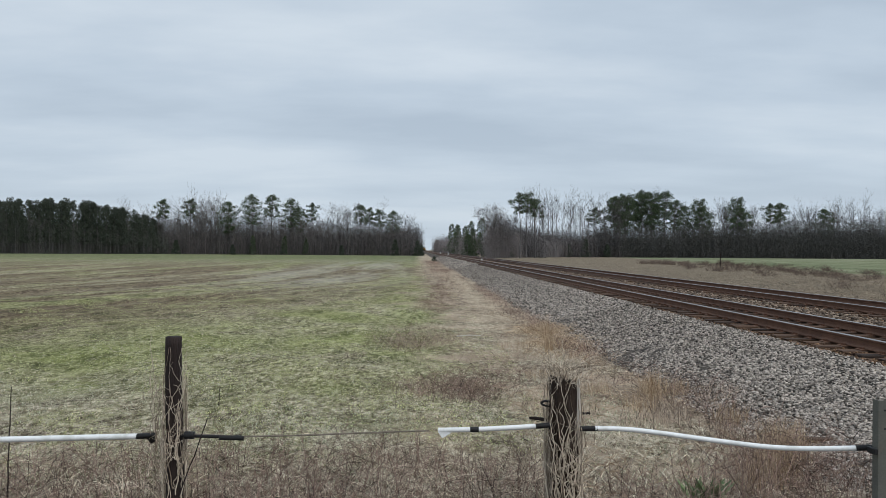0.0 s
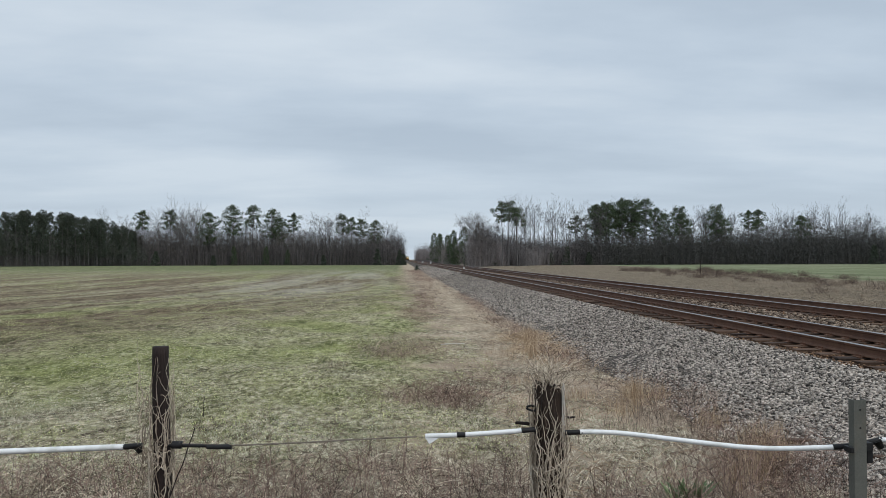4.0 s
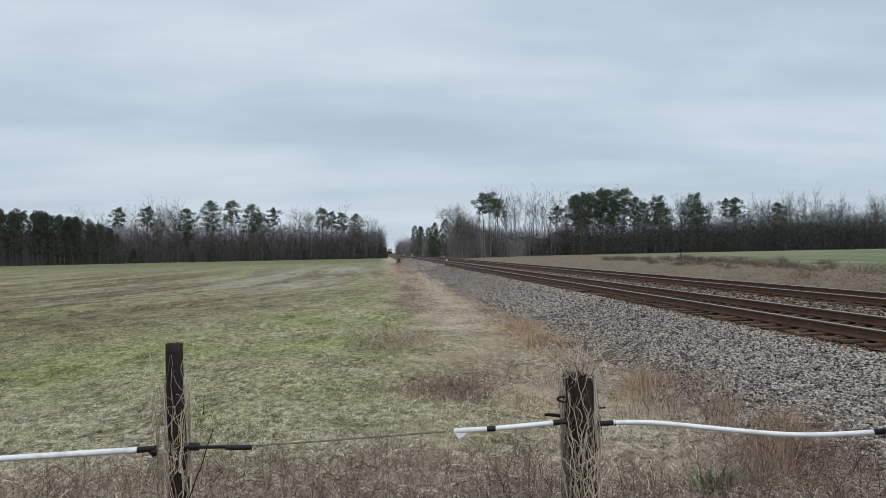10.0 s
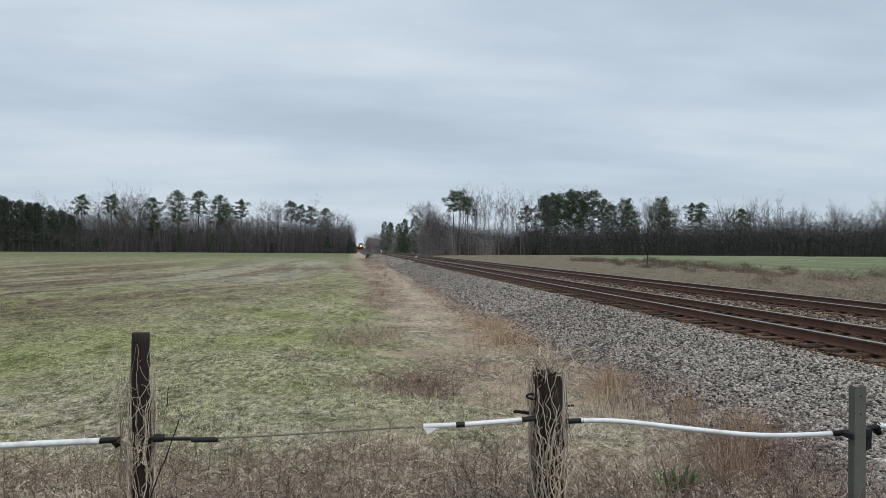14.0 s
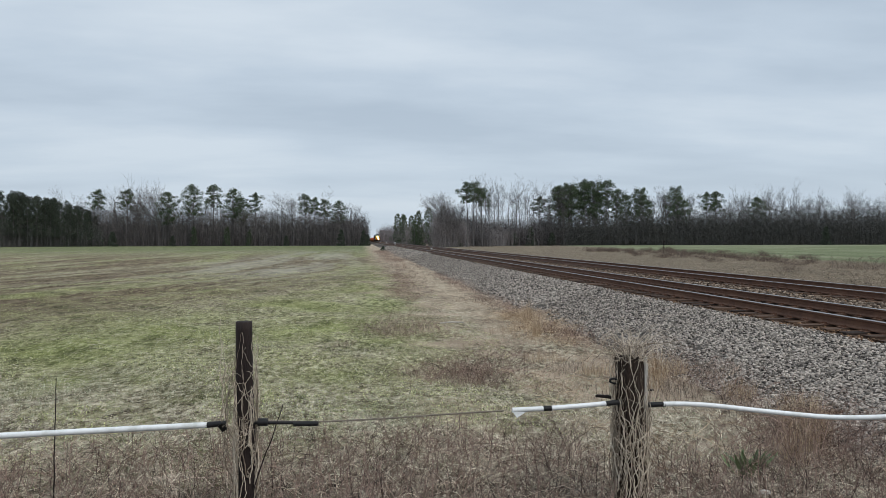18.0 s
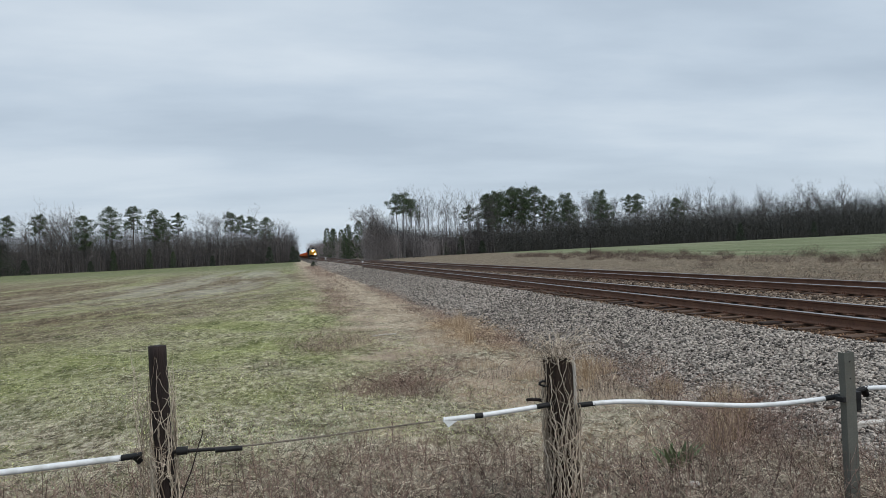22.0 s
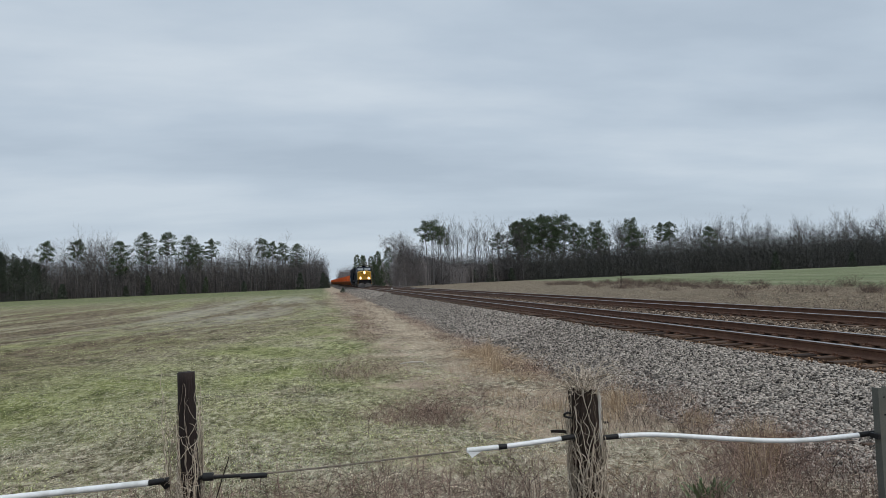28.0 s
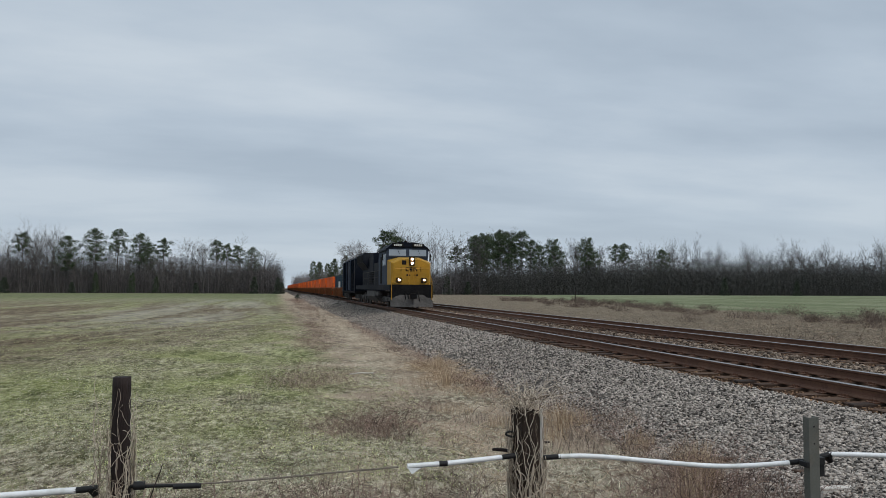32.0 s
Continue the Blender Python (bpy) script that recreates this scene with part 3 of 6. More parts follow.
def rail_mesh():
    """Flat-bottomed rail: foot, web and head, 0.18 m high, head top at 0."""
    half = [(0.075, -0.18), (0.075, -0.167), (0.022, -0.148), (0.010, -0.13), (0.010, -0.055), (0.034, -0.042), (0.037, -0.009), (0.029, -0.001), (0.014, 0.0)]
    outline = half + [(-x, z) for x, z in half[::-1]]
    bm = prism(outline, -60, 1700)
    data = bpy.data.meshes.new("rail")
    bmesh.ops.recalc_face_normals(bm, faces=bm.faces)
    bm.to_mesh(data)
    bm.free()
    data.materials.append(RAIL_RUST)
    data.materials.append(RAIL_TOP)
    for p in data.polygons:
        if p.normal.z > 0.5 and p.center.z > -0.02:
            p.material_index = 1
    return data


def make_track(centre, label, lift=0.0):
    track = thing("railway_track", label, "railway track", (centre, 0, lift), kind="structure")
    rail = rail_mesh()
    for side in (-0.755, 0.755):
        part("rail", rail, track, "rusty steel rail with worn bright head").location = (side, 0, 0)
    shapes = []
    for k in range(5):
        bm = bmesh.new()
        box(bm, (-1.3, -0.115, -0.17), (1.3, 0.115, 0), 0.012)
        for v in bm.verts:
            v.co += Vector((RNG.uniform(-0.04, 0.04), RNG.uniform(-0.012, 0.012), RNG.uniform(-0.008, 0.004)))
        shapes.append(bm)
    datas = []
    for bm in shapes:
        d = bpy.data.meshes.new("tie")
        bmesh.ops.recalc_face_normals(bm, faces=bm.faces)
        bm.to_mesh(d)
        bm.free()
        d.materials.append(TIE)
        datas.append(d)
    plate = bpy.data.meshes.new("tie_plate")
    bm = bmesh.new()
    box(bm, (-0.17, -0.09, -0.014), (0.17, 0.09, 0.0), 0.003)
    for sx in (-0.11, 0.11):
        box(bm, (sx - 0.02, -0.05, 0), (sx + 0.02, -0.02, 0.035), 0.003)
        box(bm, (sx - 0.02, 0.02, 0), (sx + 0.02, 0.05, 0.035), 0.003)
    bm.to_mesh(plate)
    bm.free()
    plate.materials.append(RAIL_RUST)
    for k in range(150):
        y = 4.0 + k * 0.52 + RNG.uniform(-0.03, 0.03)
        tie = part("tie", datas[k % 5], track)
        tie.location = (RNG.uniform(-0.09, 0.09), y, -0.188 - RNG.uniform(0, 0.014))
        tie.rotation_euler = (0, RNG.uniform(-0.006, 0.006), RNG.uniform(-0.02, 0.02))
        if k < 60:
            for side in (-0.755, 0.755):
                part("tie_plate", plate, track).location = (side, y, -0.180)
    bm = bmesh.new()
    for k in range(500):
        y = 82.1 + k * 0.52
        box(bm, (-1.3, y - 0.115, -0.36), (1.3, y + 0.115, -0.197))
    for k in range(70):
        y = 3.4 - k * 0.52
        box(bm, (-1.3, y - 0.115, -0.36), (1.3, y + 0.115, -0.197))
    tagged(part("ties", bm, track, "rows of distant timber ties", TIE), kind="stuff")
    return track


make_track(TRACK_A, "rusty railway track on timber ties, the one in use")
make_track(TRACK_B, "second rusty railway track parallel to the first", 0.0)

# ---- train ----
BLUE = surface("dark_blue_paint", (0.004, 0.006, 0.011), (0.012, 0.015, 0.024), 0.6, 9.0, 0.6, 0.1, 0.003, spots=(0.030, 0.030, 0.032), spec=0.05)
GREYBLUE = surface("grey_blue_paint", (0.030, 0.040, 0.060), (0.060, 0.075, 0.105), 0.6, 9.0, 0.6, 0.1, 0.003, spec=0.05)
YELLOW = surface("yellow_paint", (0.31, 0.155, 0.007), (0.43, 0.240, 0.014), 0.7, 9.0, 0.5, 0.1, 0.003, spots=(0.30, 0.185, 0.02), spec=0.4)
BLACK = surface("sooty_black_steel", (0.004, 0.004, 0.005), (0.018, 0.017, 0.017), 1.5, 12.0, 0.8, 0.3, 0.01, spec=0.08)
PLOW = surface("dusty_grey_steel", (0.040, 0.038, 0.037), (0.120, 0.115, 0.110), 1.5, 12.0, 0.8, 0.3, 0.01, spec=0.08)
ORANGE = surface("orange_container_paint", (0.56, 0.085, 0.018), (0.74, 0.140, 0.030), 0.4, 6.0, 0.6, 0.1, 0.004, per="object", spots=(0.45, 0.085, 0.03), spec=0.08)
BROWN = surface("brown_car_paint", (0.125, 0.045, 0.018), (0.240, 0.090, 0.035), 0.5, 6.0, 0.7, 0.2, 0.004, spots=(0.10, 0.055, 0.035), spec=0.08)
TEAL = surface("dark_blue_container_paint", (0.012, 0.030, 0.048), (0.024, 0.050, 0.072), 0.5, 6.0, 0.6, 0.1, 0.004, spec=0.08)
OFFWHITE = surface("off_white_panel", (0.50, 0.50, 0.48), (0.68, 0.68, 0.66), 0.6, 8.0, 0.6, 0.1, 0.003)
# Pale base colour stands in for sky reflected in the glass.
WINDOW = glass("cab_glass_sky_tinted", (0.30, 0.35, 0.41))
LAMP = surface("lit_headlamp", (0.9, 0.8, 0.6), (1.0, 0.9, 0.7), 2.0, 5.0, 0.3, 0, glow=((1.0, 0.58, 0.24), 170.0))
WHEEL = surface("dark_wheel_steel", (0.030, 0.026, 0.024), (0.095, 0.085, 0.080), 2.0, 20.0, 0.6, 0.2, 0.004, 0.5)


def pieces(name, parent, label, material, boxes, bevel=0.0):
    """One part for each box."""
    for one in boxes:
        part(name, boxed(one, bevel=bevel), parent, label, material)


def bogie(parent, y, axles, spread, label):
    """A truck: side frames, axles and wheels under a vehicle."""
    length = spread * (axles - 1) + 1.3
    truck = part("truck", boxed(((-1.12, y - length / 2, 0.42), (-0.98, y + length / 2, 0.78)), ((0.98, y - length / 2, 0.42), (1.12, y + length / 2, 0.78)),
                                ((-1.0, y - 0.35, 0.5), (1.0, y + 0.35, 0.85)), bevel=0.03), parent, label, PLOW)
    r = 0.51 if axles == 3 else 0.46
    for k in range(axles):
        yy = y + (k - (axles - 1) / 2) * spread
        for side in (-0.755, 0.755):
            wheel = cylinder((side, yy, r), r, 0.13, "x", 24)
            part("wheel", wheel, truck, "", WHEEL)
        pieces("axle_box", truck, "", PLOW, (((-1.22, yy - 0.17, 0.36), (-1.1, yy + 0.17, 0.70)), ((1.1, yy - 0.17, 0.36), (1.22, yy + 0.17, 0.70))), bevel=0.03)


def rail_line(points, r=0.02):
    t = Tubes()
    t.add(points, r, None, 6)
    return t


def lead_engine():
    eng = thing("locomotive", "yellow-nosed dark blue diesel locomotive with lit headlamps", "locomotive")
    # deck, tank and trucks
    part("deck", boxed(((-1.52, 0.75, 1.28), (1.52, 21.9, 1.66)), bevel=0.03), eng, "dark blue deck", BLUE)
    part("fuel_tank", prism([(-1.45, 1.2), (-1.5, 0.75), (-1.2, 0.38), (1.2, 0.38), (1.5, 0.75), (1.45, 1.2)], 8.2, 13.8), eng, "dusty grey fuel tank", PLOW)
    bogie(eng, 4.2, 3, 1.85, "dusty grey truck")
    bogie(eng, 18.3, 3, 1.85, "dusty grey truck")
    # nose: bevelled front with drawn-in top corners
    nose = bmesh.new()
    rings = []
    for y, w, top, lip in ((0.98, 1.26, 3.42, 0.30), (1.10, 1.40, 3.50, 0.32), (2.05, 1.45, 3.60, 0.26), (2.55, 1.46, 3.60, 0.20)):
        rings.append([nose.verts.new(p) for p in ((-w, y, 1.66), (w, y, 1.66), (w, y, top - lip), (w * 0.5, y, top), (-w * 0.5, y, top), (-w, y, top - lip))])
    for a, b in zip(rings, rings[1:]):
        for i in range(6):
            nose.faces.new((a[i], a[(i + 1) % 6], b[(i + 1) % 6], b[i]))
    nose.faces.new(rings[0])
    nose.faces.new(rings[-1][::-1])
    nose = part("nose", nose, eng, "yellow nose with dark blue marks", YELLOW)
    part("nose_door", boxed(((-0.72, 0.955, 1.72), (-0.12, 0.985, 3.05)), bevel=0.01), nose, "", YELLOW)
    marks = [((x, 0.952, z), (x + w, 0.978, z + h)) for x, z, w, h in ((-0.40, 2.58, 0.07, 0.28), (-0.33, 2.79, 0.16, 0.07), (-0.33, 2.58, 0.16, 0.07), (-0.12, 2.68, 0.20, 0.07), (-0.08, 2.58, 0.16, 0.07), (-0.12, 2.79, 0.18, 0.07), (0.16, 2.58, 0.08, 0.28), (0.27, 2.70, 0.08, 0.16), (0.36, 2.58, 0.07, 0.14), (-0.74, 2.56, 0.04, 0.32), (0.66, 2.56, 0.04, 0.32),
                                                                                 (-0.34, 2.26, 0.10, 0.12), (-0.16, 2.26, 0.08, 0.12), (0.18, 2.26, 0.10, 0.12), (0.36, 2.26, 0.10, 0.12))]
    pieces("emblem_bar", nose, "dark blue bar", BLUE, marks)
    part("front_hatch", boxed(((-0.66, 0.945, 3.04), (-0.36, 0.99, 3.34)), bevel=0.01), nose, "black square panel", BLACK)
    # headlamps, stacked
    case = part("headlamp_case", boxed(((-0.14, 0.88, 2.98), (0.24, 1.1, 3.62)), bevel=0.04), nose, "black lamp housing", BLACK)
    for z in (3.15, 3.44):
        part("headlamp", cylinder((0.05, 0.87, z), 0.08, 0.05, "y", 20, 0.08), case, "lit warm headlamp", LAMP)
    for x in (-0.88, 0.88):
        lamp = part("ditch_lamp_case", boxed(((x - 0.17, 0.72, 1.80), (x + 0.17, 0.98, 2.14)), bevel=0.03), eng, "black lamp housing", BLACK)
        part("ditch_lamp", cylinder((x, 0.71, 1.97), 0.065, 0.04, "y", 20), lamp, "lit warm lamp", LAMP)
    # cab
    half = [(1.47, 1.66), (1.50, 3.55), (1.47, 4.12), (1.05, 4.52), (0.45, 4.64)]
    outline = half + [(-x, z) for x, z in half[::-1]]
    part("cab", prism(outline, 2.5, 6.6), eng, "grey-blue cab", GREYBLUE)
    part("cab_roof", prism([(1.62, 4.12), (1.58, 4.22), (1.10, 4.60), (0.46, 4.70), (-0.46, 4.70), (-1.10, 4.60), (-1.58, 4.22), (-1.62, 4.12), (-1.12, 4.36), (1.12, 4.36)], 2.34, 6.8), eng, "dark blue cab roof", BLUE)
    part("window_surround", boxed(((-1.48, 2.42, 3.62), (1.50, 2.52, 4.30)), bevel=0.02), eng, "grey-blue windscreen band", GREYBLUE)
    for x0, x1 in ((-1.36, -0.12), (0.12, 1.36)):
        part("windscreen", boxed(((x0, 2.385, 3.72), (x1, 2.43, 4.18)), bevel=0.02), eng, "windscreen with a pale sky reflection put into its colour", WINDOW)
        mid = (x0 + x1) / 2
        board = part("number_board", boxed(((mid - 0.42, 2.24, 4.36), (mid + 0.42, 2.36, 4.62)), bevel=0.015), eng, "black number board with white bars", BLACK)
        pieces("white_bar", board, "white bar", OFFWHITE, [((mid - 0.28 + k * 0.15, 2.22, 4.42), (mid - 0.18 + k * 0.15, 2.25, 4.56)) for k in range(4)])
        part("wiper", rail_line([(mid, 2.36, 4.2), (mid + 0.15, 2.36, 3.85)], 0.012).mesh("wiper", BLACK), eng)
    for side in (-1, 1):
        for y in (2.95, 3.75):
            x = side * 1.495
            part("side_window", boxed(((x - 0.02, y, 3.05), (x + 0.02, y + 0.6, 3.85)), bevel=0.01), eng, "dark side window", WINDOW)
        part("cab_door", boxed(((side * 1.50 - 0.02, 4.75, 1.75), (side * 1.50 + 0.02, 5.45, 3.75)), bevel=0.01), eng, "dark cab door", BLACK)
        pieces("louvre", eng, "", BLACK, [((side * 1.22 - 0.28, 9.95, z), (side * 1.22 + 0.28, 12.15, z + 0.05)) for z in np.arange(1.8, 2.65, 0.14)])
        pieces("air_tank", eng, "grey air tank", PLOW, [((side * 1.3 - 0.16, 6.9, 0.82), (side * 1.3 + 0.16, 8.1, 1.14))], bevel=0.06)
        part("mirror", boxed(((side * 1.75 - 0.04, 2.75, 3.4), (side * 1.75 + 0.04, 2.87, 3.9)), bevel=0.02), eng, "", BLACK)
    # hood, louvres, radiator wings
    part("hood", prism([(-0.95, 1.66), (0.95, 1.66), (0.95, 4.1), (0.70, 4.35), (-0.70, 4.35), (-0.95, 4.1)], 5.4, 21.2), eng, "dark blue long hood", BLUE)
    part("inverter_cabinet", boxed(((-1.44, 6.7, 1.66), (-0.9, 9.7, 3.4)), bevel=0.03), eng, "dark blue equipment cabinet", BLUE)
    part("blower_housing", boxed(((-1.44, 9.9, 2.7), (1.44, 12.2, 4.3)), bevel=0.05), eng, "dark blue housing", BLUE)
    for k in range(9):
        y = 9.9 + k * 0.78
        pieces("hood_door", eng, "", BLUE, (((-0.99, y, 1.8), (-0.94, y + 0.68, 3.4)), ((0.94, y, 1.8), (0.99, y + 0.68, 3.4))), bevel=0.008)
    part("exhaust_stack", boxed(((-0.45, 12.8, 4.3), (0.45, 13.8, 4.62)), bevel=0.03), eng, "", BLACK)
    wing = prism([(-0.95, 3.1), (-1.50, 3.75), (-1.50, 4.45), (-1.35, 4.62), (1.35, 4.62), (1.50, 4.45), (1.50, 3.75), (0.95, 3.1)], 16.6, 21.2)
    wing = part("radiator_wing", wing, eng, "flared dark radiator section", BLUE)
    for k in range(10):
        y = 16.75 + k * 0.45
        pieces("radiator_slat", wing, "", BLACK, (((-1.53, y, 3.78), (-1.49, y + 0.32, 4.42)), ((1.49, y, 3.78), (1.53, y + 0.32, 4.42))))
    # front gear
    part("pilot", boxed(((-1.5, 0.72, 0.75), (1.5, 1.1, 1.66)), bevel=0.03), eng, "black pilot plate", BLACK)
    plow = bmesh.new()
    pts = [(-1.45, 0.85, 0.95), (0, 0.55, 0.95), (1.45, 0.85, 0.95), (-1.5, 0.62, 0.14), (0, 0.10, 0.14), (1.5, 0.62, 0.14)]
    vs = [plow.verts.new(p) for p in pts] + [plow.verts.new((x, y + 0.12, z)) for x, y, z in pts]
    for f in ((0, 1, 4, 3), (1, 2, 5, 4), (6, 9, 10, 7), (7, 10, 11, 8), (0, 6, 7, 1), (1, 7, 8, 2), (3, 4, 10, 9), (4, 5, 11, 10), (0, 3, 9, 6), (2, 8, 11, 5)):
        plow.faces.new([vs[i] for i in f])
    part("plow", plow, eng, "dusty grey snow plow", PLOW)
    part("coupler", boxed(((-0.16, 0.0, 0.75), (0.16, 0.8, 1.0)), ((-0.22, -0.08, 0.70), (0.22, 0.16, 1.05)), bevel=0.03), eng, "black knuckle coupler", BLACK)
    for x in (-0.5, -0.3, 0.45):
        hose = rail_line([(x, 0.70, 1.15), (x, 0.52, 0.95), (x + 0.04, 0.48, 0.6), (x + 0.1, 0.5, 0.42)], 0.03)
        part("air_hose", hose.mesh("air_hose", BLACK), eng)
    for side in (-1, 1):
        x = side * 1.42
        t = Tubes()
        t.add([(x, 0.70, 0.6), (x, 0.70, 1.9), (side * 1.18, 0.74, 2.75), (side * 0.2, 0.74, 2.75)], 0.028, None, 6)
        t.add([(side * 0.2, 0.74, 2.75), (side * 0.2, 0.74, 1.66)], 0.022, None, 6)
        t.add([(x, 0.70, 1.9), (side * 1.0, 0.73, 1.72)], 0.02, None, 6)
        part("front_handrail", t.mesh("front_handrail", YELLOW), eng, "yellow handrail")
        pieces("step", eng, "black step", BLACK, [((side * 1.5 - 0.18, 0.85, z), (side * 1.5 + 0.06, 1.6, z + 0.05)) for z in (0.45, 0.8, 1.12)], bevel=0.01)
        t = Tubes()
        x = side * 1.48
        t.add([(x, 5.6, 2.75), (x, 16.4, 2.75)], 0.022, None, 6)
        t.add([(x, 5.6, 2.25), (x, 16.4, 2.25)], 0.014, None, 5)
        for k in range(8):
            y = 5.8 + k * 1.5
            t.add([(x, y, 1.6), (x, y, 2.75)], 0.02, None, 5)
        part("side_handrail", t.mesh("side_handrail", PLOW), eng, "dull handrail")
    for k, x in enumerate((-0.25, 0.0, 0.25)):
        part("horn", cylinder((x, 4.9, 4.82 + 0.04 * k), 0.03, 0.5, "y", 10, 0.09), eng, "", BLACK)
    part("antenna", cylinder((0.4, 3.6, 4.85), 0.012, 0.35, "z", 6), eng, "", BLACK)
    return eng


def tall_car():
    """A tall ribbed car with a door, ladders and two trucks, coupled behind the engine."""
    car = thing("tall_rail_car", "tall dark blue ribbed rail car coupled behind the locomotive", "rail car")
    part("underframe", boxed(((-1.40, 0.45, 0.86), (1.40, 13.65, 1.16)), bevel=0.02), car, "sooty underframe", BLACK)
    part("body", prism([(-1.44, 1.05), (1.44, 1.05), (1.44, 4.35), (1.0, 4.62), (-1.0, 4.62), (-1.44, 4.35)], 0.5, 13.6), car, "dark blue body", BLUE)
    for k in range(14):
        y = 0.52 + k * 0.995
        pieces("rib", car, "", GREYBLUE if k % 4 == 1 else BLUE, (((-1.53, y, 1.08), (-1.43, y + 0.10, 4.34)), ((1.43, y, 1.08), (1.53, y + 0.10, 4.34))), bevel=0.01)
        if k < 13:
            part("roof_ridge", boxed(((-1.02, y + 0.4, 4.60), (1.02, y + 0.5, 4.67)), bevel=0.01), car, "", BLUE)
    for side in (-1, 1):
        x = side * 1.475
        door = part("sliding_door", boxed(((x - 0.03, 5.75, 1.2), (x + 0.03, 7.75, 4.2)), bevel=0.01), car, "grey-blue sliding door", GREYBLUE)
        pieces("lock_bar", door, "", PLOW, [((x + side * 0.03 - 0.02, y, 1.3), (x + side * 0.03 + 0.02, y + 0.05, 4.1)) for y in (6.05, 7.4)])
        for y in (0.62, 13.1):
            t = Tubes()
            for yy in (y, y + 0.4):
                t.add([(side * 1.57, yy, 1.0), (side * 1.57, yy, 4.2)], 0.016, None, 5)
            for z in np.arange(1.15, 4.2, 0.38):
                t.add([(side * 1.57, y, z), (side * 1.57, y + 0.4, z)], 0.014, None, 5)
            part("ladder", t.mesh("ladder", PLOW), car, "dull steel ladder")
        part("side_sill", boxed(((x - 0.04, 0.5, 0.92), (x + 0.04, 13.6, 1.12)), bevel=0.01), car, "", BLACK)
    bogie(car, 1.9, 2, 1.75, "dusty grey truck")
    bogie(car, 12.2, 2, 1.75, "dusty grey truck")
    pieces("coupler", car, "", BLACK, (((-0.16, -0.2, 0.75), (0.16, 0.6, 1.0)), ((-0.16, 13.5, 0.75), (0.16, 14.3, 1.0))), bevel=0.03)
    part("brake_wheel", cylinder((0.7, 0.42, 3.2), 0.26, 0.05, "y", 16), car, "", PLOW)
    return car


def well_car():
    car = thing("well_car", "brown low well car carrying one container", "rail car", group="well cars of the train")
    part("well", boxed(((-1.42, 2.0, 0.36), (-1.30, 14.0, 1.42)), ((1.30, 2.0, 0.36), (1.42, 14.0, 1.42)), ((-1.35, 2.0, 0.32), (1.35, 14.0, 0.42))), car, "brown well sides", BROWN)
    for k in range(10):
        y = 2.3 + k * 1.25
        pieces("stake", car, "", BROWN, (((-1.50, y, 0.4), (-1.42, y + 0.12, 1.36)), ((1.42, y, 0.4), (1.50, y + 0.12, 1.36))))
    pieces("end_platform", car, "brown end platform", BROWN, (((-1.4, 0.2, 0.98), (1.4, 2.05, 1.32)), ((-1.4, 13.95, 0.98), (1.4, 15.8, 1.32))), bevel=0.02)
    pieces("top_chord", car, "brown top chord", BROWN, (((-1.48, 1.8, 1.34), (-1.28, 14.2, 1.48)), ((1.28, 1.8, 1.34), (1.48, 14.2, 1.48))), bevel=0.02)
    for y in (0.55, 15.45):
        t = Tubes()
        for x in (-1.3, 1.3):
            t.add([(x, y, 1.3), (x, y, 2.1)], 0.025, None, 5)
        t.add([(-1.3, y, 2.1), (1.3, y, 2.1)], 0.025, None, 5)
        part("end_rail", t.mesh("end_rail", BROWN), car)
    bogie(car, 0.2, 2, 1.75, "dark truck")
    return car


def container(material, label, group):
    """A corrugated shipping container of twelve metres."""
    c = thing("shipping_container", label, "container", group=group)
    n, depth = 84, 0.035
    v, f = [], []
    ys = np.linspace(0.15, 12.05, n)
    for side in (-1, 1):
        for k, y in enumerate(ys):
            x = side * (1.20 - (depth if (k // 2) % 2 else 0.0))
            v += [(x, y, 0.16), (x, y, 2.48)]
        base = len(v) - 2 * n
        f += [(base + 2 * k, base + 2 * k + 2, base + 2 * k + 3, base + 2 * k + 1) for k in range(n - 1)]
    part("side_walls", mesh_of("side_walls", v, f, material), c)
    part("core", boxed(((-1.15, 0.1, 0.1), (1.15, 12.1, 2.52))), c, "", material)
    part("frame", boxed(*[((x - 0.09, y, 0.0), (x + 0.09, y + 0.16, 2.6)) for x in (-1.13, 1.13) for y in (0.0, 12.03)],
                        *[((x - 0.06, 0.16, z), (x + 0.06, 12.03, z + 0.14)) for x in (-1.16, 1.16) for z in (0.0, 2.46)]), c, "", material)
    part("end_doors", boxed(*[((x, -0.01, 0.18), (x + 0.98, 0.05, 2.44)) for x in (-1.02, 0.04)], bevel=0.01), c, "", material)
    for x in (-0.75, -0.3, 0.3, 0.75):
        part("lock_bar", cylinder((x, -0.03, 1.3), 0.02, 2.2, "z", 8), c, "", PLOW)
    part("roof", boxed(((-1.15, 0.1, 2.5), (1.15, 12.1, 2.57))), c, "", material)
    return c


TRAIN = []  # things with their distance behind the coupler of the lead engine


